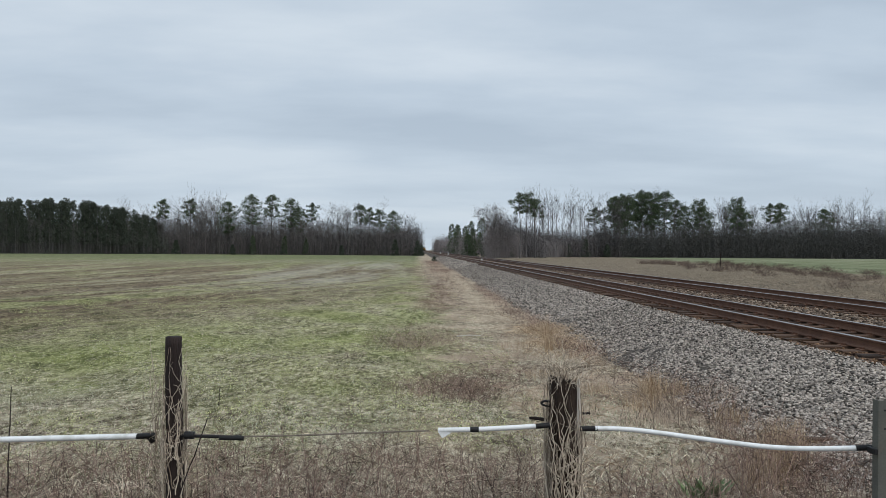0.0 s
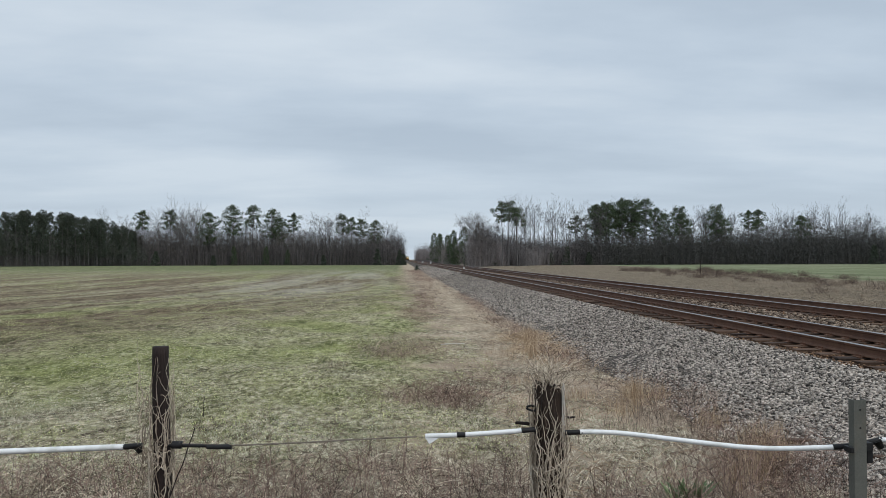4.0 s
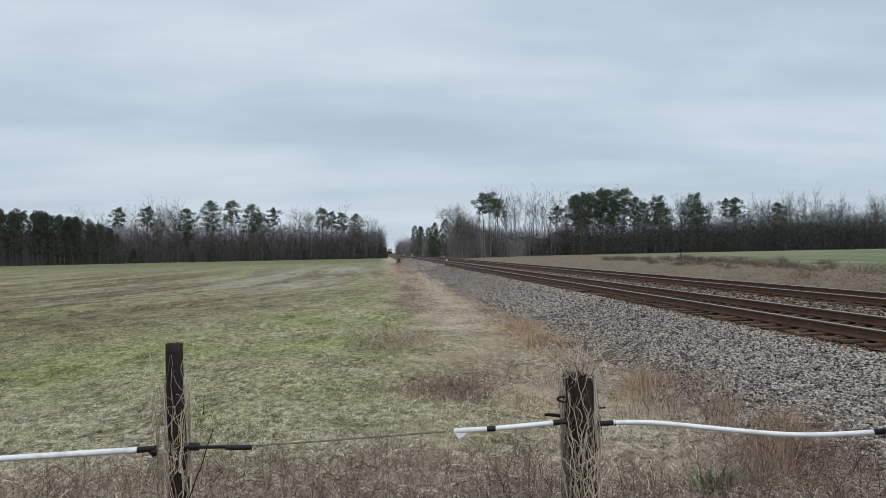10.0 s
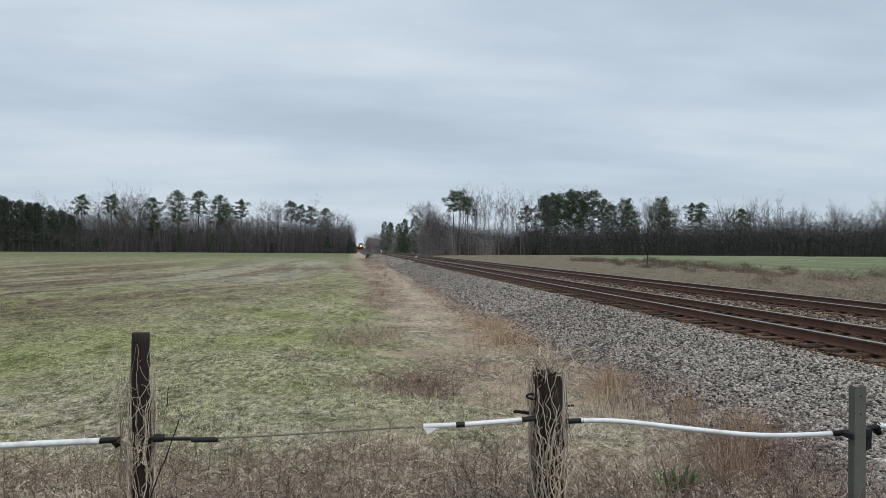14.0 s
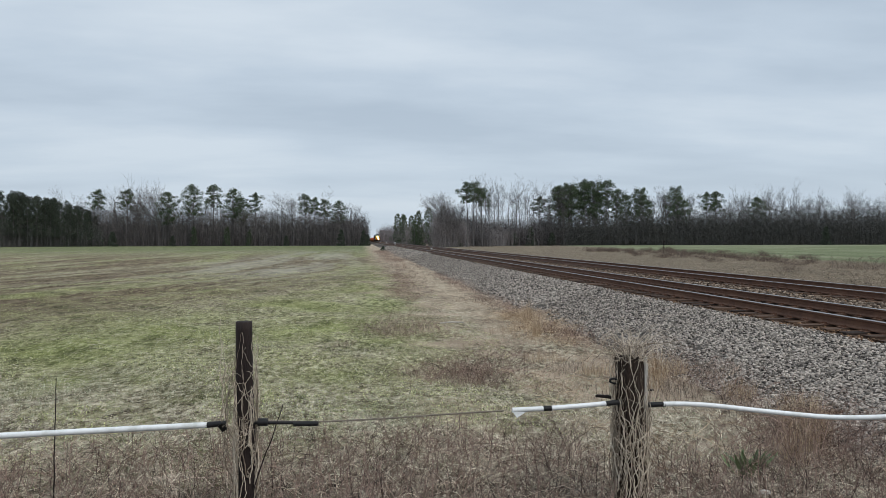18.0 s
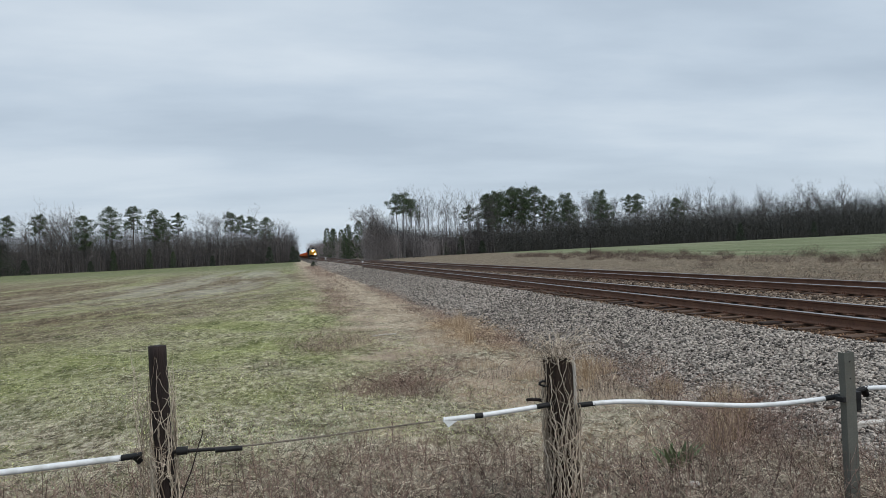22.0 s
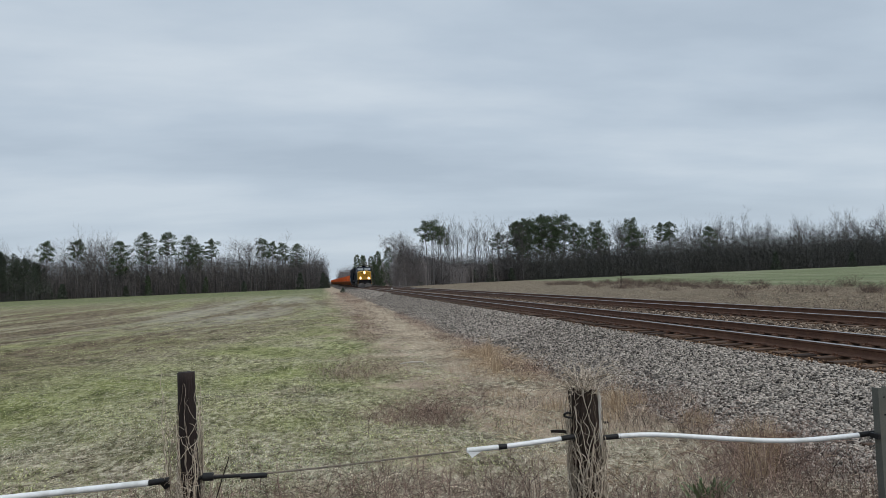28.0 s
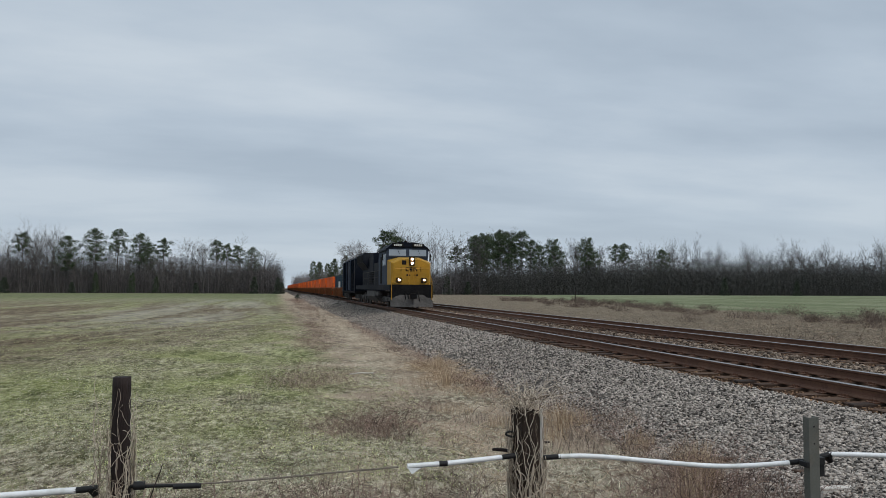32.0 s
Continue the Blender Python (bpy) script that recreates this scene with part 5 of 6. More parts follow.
def clump(name, label, x, y, count, radius, height, material, width=0.006, lean=0.35, bend=0.4):
    r = radius * np.sqrt(RNG.uniform(0, 1, count))
    a = RNG.uniform(0, 2 * np.pi, count)
    px, py = r * np.cos(a), r * np.sin(a)
    base = on_ground(np.array([x]), np.array([y]))[0]
    pts = np.stack([px, py, np.zeros(count)], 1)
    data = blades(name, pts, height * RNG.uniform(0.45, 1.1, count), width, lean, material, bend)
    return thing(name, label, "weeds", tuple(base), kind="" if name == "bank_bush" else "stuff", data=data)


def tall_stick(x, y, lean, h, name="dead_stem", label="thin upright dead weed stem"):
    t = Tubes()
    base = on_ground(np.array([x]), np.array([y]))[0]
    t.add(wobbly([(0, 0, -0.05), (lean * 0.5, 0, h * 0.5), (lean, 0, h)], 0.003, 16), 0.007, 0.003, 5)
    thing(name, label, "weed", tuple(base), data=t.mesh(name, POST))


def weeds_here_and_there():
    for x, y, n, r, h in ((1.80, 6.7, 110, 0.12, 0.60), (1.55, 6.6, 80, 0.14, 0.42), (2.05, 6.9, 80, 0.12, 0.5), (0.95, 16.2, 130, 0.75, 0.22), (1.35, 15.6, 110, 0.10, 0.55), (2.0, 10.6, 120, 0.13, 0.50), (2.46, 9.1, 220, 0.22, 0.30), (2.07, 11.1, 170, 0.18, 0.30), (2.46, 11.0, 170, 0.2, 0.28), (2.3, 7.5, 260, 0.30, 0.42), (2.55, 7.9, 200, 0.22, 0.40), (1.68, 17.8, 160, 0.16, 0.62), (1.25, 11.2, 150, 0.3, 0.22), (1.6, 10.0, 140, 0.25, 0.26), (0.7, 12.5, 160, 0.4, 0.2)):
        clump("broom_sedge", "dry orange-tan broom sedge clump", x, y, n, r, h, SEDGE, 0.006, 0.22, 0.3)
    for x, y, n, r, h in ((-1.58, 16.8, 800, 0.6, 0.40), (-0.80, 11.4, 1000, 0.75, 0.36), (2.87, 10.4, 300, 0.25, 0.5), (-1.3, 11.3, 500, 0.6, 0.25), (-2.85, 14.7, 160, 0.2, 0.34), (0.4, 10.0, 420, 0.5, 0.3), (0.9, 11.6, 520, 0.35, 0.3), (1.5, 9.2, 420, 0.4, 0.34), (1.9, 9.6, 300, 0.25, 0.5), (2.2, 8.6, 260, 0.2, 0.5), (2.35, 7.6, 400, 0.4, 0.35)):
        clump("dry_weed_clump", "brown dry weed clump on the verge", x, y, int(n * 0.7), r * 1.2, h * 0.7, WEED, 0.005, 0.7, 0.4)
    x, y = RNG.uniform(-1.0, 2.2, 5000), 1 / (1 / 24 - RNG.uniform(0, 1, 5000) * (1 / 24 - 1 / 150))
    keep = clumpy(x, y, 0.5, 1.2) + RNG.normal(0, 0.4, len(x)) > 0.1
    thing("verge_weeds", "low brown weeds along the verge of the line", "weeds", kind="stuff", data=blades("verge_weeds", on_ground(x[keep], y[keep]), RNG.uniform(0.05, 0.26, int(keep.sum())), 0.014, 0.9, BANK_WEED, 0.5, 0.7))
    n = 6500
    x, y = RNG.normal(1.75, 0.50, n), RNG.normal(16.8, 2.2, n)
    keep = (x < 2.7) & (clumpy(x, y, 1.6, 0.9) + RNG.normal(0, 0.35, n) > 0.30)
    thing("sedge_patch", "pale tan dry sedge patch at the foot of the ballast", "grass", kind="stuff", data=blades("sedge_patch", on_ground(x[keep], y[keep]), RNG.uniform(0.06, 0.22, int(keep.sum())), 0.006, 0.6, SEDGE, 0.5, 0.6))
    n = 16000
    x, y = RNG.normal(1.0, 0.75, n), RNG.normal(100, 18, n)
    keep = (y > 66) & (clumpy(x, y, 0.25, 0.3) + RNG.normal(0, 0.4, n) > 0.0)
    thing("verge_brush", "brown leafless brush on the verge of the line", "weeds", kind="stuff", data=blades("verge_brush", on_ground(x[keep], y[keep]), RNG.uniform(0.15, 0.6, int(keep.sum())), 0.014, 0.8, RED_WEED, 0.4, 0.35))
    n = 6500
    x, y = RNG.normal(2.05, 0.28, n), 1 / (1 / 14 - RNG.uniform(0, 1, n) * (1 / 14 - 1 / 90))
    keep = clumpy(x, y, 0.8, 2.3) + RNG.normal(0, 0.4, n) > 0.25
    thing("toe_weeds", "dark dead weeds along the foot of the ballast", "weeds", kind="stuff", data=blades("toe_weeds", on_ground(x[keep], y[keep]), RNG.uniform(0.06, 0.30, int(keep.sum())), 0.012, 0.7, TWIGGY, 0.5, 0.4))
    plant = thing("green_plant", "leafy green rosette plant among dry weeds", "plant", tuple(on_ground(np.array([0.98]), np.array([6.35]))[0]))
    v, f = [], []
    for k in range(30):
        a, tilt, l = RNG.uniform(0, 6.28), RNG.uniform(0.2, 1.0), RNG.uniform(0.20, 0.34)
        d = np.array([np.cos(a) * np.sin(tilt), np.sin(a) * np.sin(tilt), np.cos(tilt)])
        s = np.array([-np.sin(a), np.cos(a), 0]) * 0.027
        b0 = np.array([RNG.normal(0, 0.05), RNG.normal(0, 0.04), -0.01])
        row = [b0 - s * 0.3, b0 + s * 0.3, b0 + d * l * 0.55 - s, b0 + d * l * 0.55 + s, b0 + d * l - s * 0.2 + [0, 0, -0.02], b0 + d * l + s * 0.2 + [0, 0, -0.02]]
        n = len(v)
        v += [tuple(p) for p in row]
        f += [(n, n + 1, n + 3, n + 2), (n + 2, n + 3, n + 5, n + 4)]
    part("leaves", mesh_of("leaves", v, f, GREEN_LEAF), plant, "fresh green leaves")
    tall_stick(-4.97, 6.2, 0.03, 1.18)
    tall_stick(-3.42, 5.38, 0.36, 1.02, label="leaning dark dead stem beside the post")
    tall_stick(-4.35, 10.2, 0.02, 0.3)
    board = thing("white_stick", "bleached white stick lying in the grass", "stick", (-0.25, 18.0, FIELD + 0.06), turn=0.15)
    t = Tubes()
    t.add([(-0.3, 0, 0), (0, 0, 0.02), (0.32, 0, 0.0)], 0.02, 0.015, 6)
    part("stick", t.mesh("stick", PALE_WOOD), board)
    rock = thing("white_stone", "small pale stone among the weeds", "stone", (0.82, 5.80, FIELD + 0.05))
    bm = bmesh.new()
    bmesh.ops.create_icosphere(bm, subdivisions=2, radius=0.038)
    for p in bm.verts:
        p.co = Vector((p.co.x * 1.2, p.co.y, p.co.z * 0.8)) * (1 + RNG.normal(0, 0.06))
    part("stone", bm, rock, "", PALE_WOOD)
    for x, y, z, turn, size in ((3.33, 7.07, -0.62, 0.1, 0.10), (3.2, 6.42, -0.62, -0.1, 0.20)):
        block = thing("timber_block", "short weathered grey timber offcut on the ballast", "timber", (x, y, z), turn=turn)
        part("timber", boxed(((-size, -0.05, -0.05), (size, 0.05, 0.035)), bevel=0.01), block, "", PALE_WOOD if size > 0.15 else TIE)
    plank = thing("dark_timber", "dark old timber lying on the edge of the ballast", "timber", (3.2, 7.87, -0.66), turn=-0.15)
    part("timber", boxed(((-0.45, -0.05, -0.035), (0.45, 0.05, 0.03)), bevel=0.012), plank, "", TIE)


def far_bank():
    def scatter(n, near, far):
        y = 1 / (1 / near - RNG.uniform(0, 1, n) * (1 / near - 1 / far))
        x = 15.0 + (18.0 + 0.15 * y) * RNG.uniform(0, 1, n)
        return x, y
    x, y = scatter(30000, 12, 230)
    d = clumpy(x, y, 0.35, 3.0) + RNG.normal(0, 0.5, len(x)) + np.clip((x - 18 - 0.10 * y) * 0.06, -0.5, 0.5)
    keep = d > -0.3
    x, y, d = x[keep], y[keep], d[keep]
    h = np.clip(0.24 + 0.22 * d, 0.08, 0.75) * RNG.uniform(0.6, 1.3, len(x))
    thing("bank_weeds", "brown dry weeds on the bank behind the far track", "weeds", kind="stuff", data=blades("bank_weeds", on_ground(x, y), h * 1.15, 0.014, 0.9, BANK_WEED, 0.6, 0.6))
    x, y = scatter(26000, 12, 200)
    thing("bank_grass", "pale dead grass on the bank behind the far track", "grass", kind="stuff", data=blades("bank_grass", on_ground(x, y), RNG.uniform(0.12, 0.40, len(x)), 0.014, 0.5, BANK_WEED, 0.5, 0.8))
    for k in range(130):
        by = RNG.uniform(0, 1) ** 1.2 * 120 + 14
        bx = 26.0 + 0.17 * by + RNG.normal(0, 6.0)
        r, h = RNG.uniform(0.3, 1.2), RNG.uniform(0.35, 0.95)
        count = int(70 + 70 * r)
        a, q = RNG.uniform(0, 6.283, count), r * np.sqrt(RNG.uniform(0, 1, count))
        px, py = bx + q * np.cos(a), by + q * np.sin(a)
        base = on_ground(np.array([bx]), np.array([by]))[0]
        bow = RNG.uniform(0.6, 1.0)
        data = arches("bank_bush", px, py, h * bow, h * 0.8, 0.012 + 0.00012 * by, BANK_BUSH)
        data.transform(Matrix.Translation(-Vector(base)))
        thing("bank_bush", "leafless brown weed bush on the bank", "weeds", tuple(base), data=data)


field_grass()
clover()
verge_grass()
fence_weeds()
tangles()
weeds_here_and_there()
far_bank()


def marker(name, label, x, y, h, w, material):
    z = float(on_ground(np.array([x]), np.array([y]))[0][2])
    ob = thing(name, label, "marker", (x, y, z))
    part("stake", boxed(((-w, -w, -0.1), (w, w, h)), bevel=w * 0.2), ob, "", material)
    part("head", boxed(((-w * 2.2, -w * 1.4, h - 0.25), (w * 2.2, -w, h)), bevel=w * 0.2), ob, "", material)


marker("field_stake", "thin weathered stake standing at the field edge", 42.8, 101.5, 1.9, 0.05, POST)
marker("track_marker", "small white marker beside the track", 9.2, 118.0, 0.30, 0.06, OFFWHITE)
marker("track_marker", "small white marker beside the track", 9.1, 245.0, 0.8, 0.14, OFFWHITE)
marker("track_marker", "small white marker beside the track", 9.1, 330.0, 0.8, 0.16, OFFWHITE)


# ---- trees ----
def grow(t, base, way, length, r, depth, spread_by, rng, lift=0.15, kids=3, sides=4):
    """A bare limb and its branches, tapered and bent; the last two orders are fine twigs."""
    n = 4 if depth > 1 else 2 if depth == 1 else 1
    pts = [np.array(base, float)]
    d = np.array(way, float)
    for _ in range(n):
        d = d + rng.normal(0, 0.13, 3) + [0, 0, lift * 0.2]
        d /= np.linalg.norm(d)
        pts.append(pts[-1] + d * length / n)
    if depth > 1:
        t.add(pts, r, r * 0.55, sides)
    else:
        side = np.cross(d, rng.normal(0, 1, 3))
        t.ribbon(pts, r, r * 0.4, side / (np.linalg.norm(side) + 1e-6))
    if depth <= 0:
        return
    for k in range(kids):
        u = rng.uniform(0.35, 1.0) if k else 1.0
        p = pts[min(n, int(u * n + 0.5))]
        side = rng.normal(0, 1, 3)
        side -= d * side.dot(d)
        side /= np.linalg.norm(side) + 1e-6
        w = d + side * spread_by * rng.uniform(0.6, 1.3) + [0, 0, lift]
        grow(t, p, w / np.linalg.norm(w), length * rng.uniform(0.55, 0.80), max(r * 0.54, 0.015), depth - 1, spread_by, rng, lift, kids, 3)


def bare_tree(seed, height, spread_by, material, kids=4, depth=5, clear=0.32):
    rng = np.random.default_rng(seed)
    t = Tubes()
    trunk = [np.array([0, 0, -0.3])]
    for k in range(6):
        trunk.append(trunk[-1] + [rng.normal(0, 0.10), rng.normal(0, 0.10), height * clear / 6])
    t.add(trunk, height * 0.0095, height * 0.007, 6)
    crown = Tubes()
    for k in range(3):
        a = rng.uniform(0, 6.28)
        w = np.array([np.cos(a) * spread_by * 0.45, np.sin(a) * spread_by * 0.45, 1.0])
        grow(crown, trunk[-1], w / np.linalg.norm(w), height * 0.27, height * 0.0055, depth - 1, spread_by, rng, 0.12, kids)
    ob = thing("bare_tree", "bare grey deciduous tree in the woodland edge", "tree", group="bare trees of the woodland edge")
    part("trunk", t.mesh("trunk", material), ob, "grey trunk")
    part("crown", crown.mesh("crown", material), ob, "leafless fine branches")
    return ob


def pole_tree(seed, height, material, clear=0.45):
    """A slender bare forest tree: straight stem to the top, short rising branches."""
    rng = np.random.default_rng(seed)
    t, crown = Tubes(), Tubes()
    pts = [np.array([0, 0, -0.3])]
    for k in range(9):
        pts.append(pts[-1] + [rng.normal(0, 0.07), rng.normal(0, 0.07), height / 9])
    pts = np.array(pts)
    t.add(pts, height * 0.0075, 0.03, 6)
    for k in range(15):
        z = height * (clear + (0.97 - clear) * (k + rng.uniform(0, 1)) / 15)
        root = [np.interp(z, pts[:, 2], pts[:, i]) for i in range(3)]
        a = rng.uniform(0, 6.28)
        w = np.array([np.cos(a) * 0.55, np.sin(a) * 0.55, 1.0])
        grow(crown, root, w / np.linalg.norm(w), height * rng.uniform(0.08, 0.16), 0.032, 3, 0.5, rng, 0.2, 3)
    ob = thing("bare_tree", "slender bare grey tree with a straight stem", "tree", group="bare trees of the woodland edge")
    part("trunk", t.mesh("trunk", material), ob, "straight grey trunk")
    part("crown", crown.mesh("crown", material), ob, "leafless fine branches")
    return ob


def leaf_clumps(rng, centres, radii, per, size):
    """Small leaf faces gathered round centres, for needles and evergreen foliage."""
    v, f = [], []
    for c, r in zip(centres, radii):
        d = rng.normal(0, 1, (per, 3))
        d /= np.linalg.norm(d, axis=1)[:, None]
        p = c + d * (r * rng.uniform(0.35, 1.0, per) ** 0.6)[:, None] * [1, 1, 0.62]
        a, b = rng.normal(0, 1, (2, per, 3))
        a /= np.linalg.norm(a, axis=1)[:, None]
        b /= np.linalg.norm(b, axis=1)[:, None]
        s = size * rng.uniform(0.5, 1.3, per)[:, None]
        v.append(np.stack([p - a * s, p + b * s * 0.45, p + a * s], 1).reshape(-1, 3))
    v = np.concatenate(v)
    return v, np.arange(len(v)).reshape(-1, 3)


def pine(seed, height, crown_from, width, clumps=26, label="tall dark green pine with a bare trunk and clumped crown"):
    rng = np.random.default_rng(seed)
    t = Tubes()
    pts = [np.array([0, 0, -0.3])]
    for k in range(10):
        pts.append(pts[-1] + [rng.normal(0, 0.08), rng.normal(0, 0.08), (height + 0.1) / 10])
    pts = np.array(pts)
    t.add(pts, height * 0.0115, 0.05, 7)
    centres, radii = [], []
    for k in range(int(clumps * 1.9)):
        u = crown_from + (1 - crown_from) * (k + rng.uniform(0, 1)) / int(clumps * 1.9)
        a = k * 2.4 + rng.normal(0, 0.5)
        w = (u - crown_from) / (1 - crown_from)
        reach = width * (0.55 + 0.6 * np.sin(np.pi * min(w * 0.9 + 0.12, 1.0)) - 0.25 * w) * rng.uniform(0.25, 1.05)
        z = height * u
        root = np.array([np.interp(z, pts[:, 2], pts[:, i]) for i in range(3)])
        tip = root + [np.cos(a) * reach, np.sin(a) * reach, reach * rng.uniform(0.05, 0.4)]
        t.add([root, (root + tip) / 2 + [0, 0, -0.1], tip], 0.09, 0.03, 4)
        centres.append(tip)
        radii.append(rng.uniform(0.5, 1.2) * width * 0.27)
        if rng.uniform() < 0.4:
            centres.append((root + tip * 2) / 3 + rng.normal(0, 0.3, 3))
            radii.append(rng.uniform(0.4, 0.8) * width * 0.25)
    v, f = leaf_clumps(rng, centres, radii, 95, 0.27)
    ob = thing("pine_tree", label, "tree", group="pines of the woodland edge")
    part("trunk", t.mesh("trunk", BARK), ob, "grey-brown trunk and limbs")
    part("crown", mesh_of("crown", v, f, NEEDLE), ob, "dark green needle clumps")
    return ob


def stand_pine(seed, height, width, material=None, label="slender dark green pine of a close-grown stand", low=0.22):
    """A pine of a close-grown stand: pointed, leafy to near the ground."""
    rng = np.random.default_rng(seed)
    t = Tubes()
    t.add([(0, 0, -0.3), (0.1, 0.05, height * 0.5), (0, 0.1, height * 0.97)], 0.16, 0.03, 6)
    centres, radii = [], []
    for k in range(64):
        u = low + (0.99 - low) * (k + rng.uniform(0, 1)) / 64
        a = k * 2.4 + rng.normal(0, 0.5)
        reach = width * (1.02 - u) ** 0.55 * rng.uniform(0.35, 1.0)
        centres.append(np.array([np.cos(a) * reach, np.sin(a) * reach, height * u]))
        radii.append(width * rng.uniform(0.22, 0.36) * (1.25 - 0.7 * u))
        if k % 4 == 0:
            t.add([(0, 0, height * u - 0.3), tuple(centres[-1])], 0.05, 0.02, 3)
    v, f = leaf_clumps(rng, centres, radii, 52, 0.30)
    ob = thing("pine_tree", label, "tree", group="pines of the evergreen wood" if material is None else "young pines beside the line")
    part("trunk", t.mesh("trunk", BARK), ob, "grey-brown trunk and limbs")
    part("crown", mesh_of("crown", v, f, material or CEDAR), ob, "dense green needles")
    return ob


def cedar(seed, height, width, clumps=46, clump_r=0.0):
    rng = np.random.default_rng(seed)
    centres, radii = [], []
    for k in range(clumps):
        u = rng.uniform(0.02, 1)
        a = rng.uniform(0, 6.28)
        r = width * (1 - u) ** 0.8 * rng.uniform(0.5, 1)
        centres.append(np.array([np.cos(a) * r, np.sin(a) * r, height * u]))
        radii.append(clump_r or 0.22 * width + 0.3)
    v, f = leaf_clumps(rng, centres, radii, 60, 0.28 if height > 1 else 0.10)
    ob = thing("cedar_tree", "dark evergreen cedar at the woodland edge", "tree", group="cedars of the woodland edge")
    t = Tubes()
    t.add([(0, 0, -0.2), (0, 0, height * 0.9)], 0.12, 0.03, 6)
    part("trunk", t.mesh("trunk", BARK), ob, "hidden trunk")
    part("crown", mesh_of("crown", v, f, CEDAR), ob, "dense dark foliage")
    return ob


def thicket(name, label, line, depth, stems, low, high, material, leaves=0, leaf_size=0.5, leaf_material=None, leaf_top=1.0, east_of=None):
    """Woods behind the edge: countless thin stems with side twigs along a line of the plan, joined."""
    line = np.array(line, float)
    seg = np.linalg.norm(np.diff(line, axis=0), axis=1)
    s = RNG.uniform(0, seg.sum(), stems)
    cum = np.concatenate([[0], np.cumsum(seg)])
    x, y = np.interp(s, cum, line[:, 0]), np.interp(s, cum, line[:, 1])
    back = RNG.uniform(0, 1, stems) ** 1.3 * depth
    k = np.clip(np.searchsorted(cum, s) - 1, 0, len(seg) - 1)
    way = np.diff(line, axis=0)[k] / seg[k][:, None]
    side = np.stack([-way[:, 1], way[:, 0]], 1)
    x, y = x + side[:, 0] * back, y + side[:, 1] * back
    if east_of is not None:
        x = np.where(x < east_of, 2 * east_of - x, x)
    lo, hi = np.interp(s, np.linspace(0, seg.sum(), len(low)), low), np.interp(s, np.linspace(0, seg.sum(), len(high)), high)
    h = RNG.uniform(lo, hi) * (0.75 + 0.25 * RNG.uniform(0, 1, stems))
    base = np.stack([x, y, np.full(stems, FIELD)], 1)
    lean = RNG.normal(0, 0.05, (stems, 2))
    tip = base + np.stack([lean[:, 0] * h, lean[:, 1] * h, h], 1)
    w = RNG.uniform(0.02, 0.06, stems)
    a = RNG.uniform(0, np.pi, stems)
    off = np.stack([np.cos(a) * w, np.sin(a) * w, np.zeros(stems)], 1)
    v = [np.stack([base - off, base + off, tip + off * 0.15, tip - off * 0.15], 1).reshape(-1, 3)]
    twigs = 13
    u = RNG.uniform(0.12, 1.0, (stems, twigs))
    root = base[:, None] + (tip - base)[:, None] * u[..., None]
    d = RNG.normal(0, 1, (stems, twigs, 3)) + [0, 0, 0.9]
    d /= np.linalg.norm(d, axis=2)[..., None]
    l = RNG.uniform(0.6, 2.6, (stems, twigs, 1)) * (0.5 + h[:, None, None] / 16)
    e = root + d * l
    o = np.cross(d, RNG.normal(0, 1, (stems, twigs, 3)))
    o = o / (np.linalg.norm(o, axis=2)[..., None] + 1e-6) * RNG.uniform(0.012, 0.034, (stems, twigs, 1))
    v.append(np.stack([root - o, root + o, e + o * 0.2, e - o * 0.2], 2).reshape(-1, 3))
    v = np.concatenate(v)
    thing(name, label, "woods", kind="stuff", data=mesh_of(name, v, np.arange(len(v)).reshape(-1, 4), material))
    if leaves:
        pick = RNG.integers(0, stems, leaves)
        p = base[pick] + (tip - base)[pick] * (RNG.uniform(0, 1, leaves) * leaf_top)[:, None] + RNG.normal(0, 0.8, (leaves, 3))
        p[:, 2] = np.maximum(p[:, 2], FIELD + 0.1)
        a, b = RNG.normal(0, 1, (2, leaves, 3))
        a /= np.linalg.norm(a, axis=1)[:, None]
        b /= np.linalg.norm(b, axis=1)[:, None]
        sz = leaf_size * RNG.uniform(0.5, 1.4, leaves)[:, None]
        v = np.stack([p - a * sz, p + b * sz * 0.6, p + a * sz], 1).reshape(-1, 3)
        thing(name.replace("woods", "undergrowth"), label.replace("stems", "foliage"), "undergrowth", kind="stuff", data=mesh_of(name, v, np.arange(len(v)).reshape(-1, 3), leaf_material))


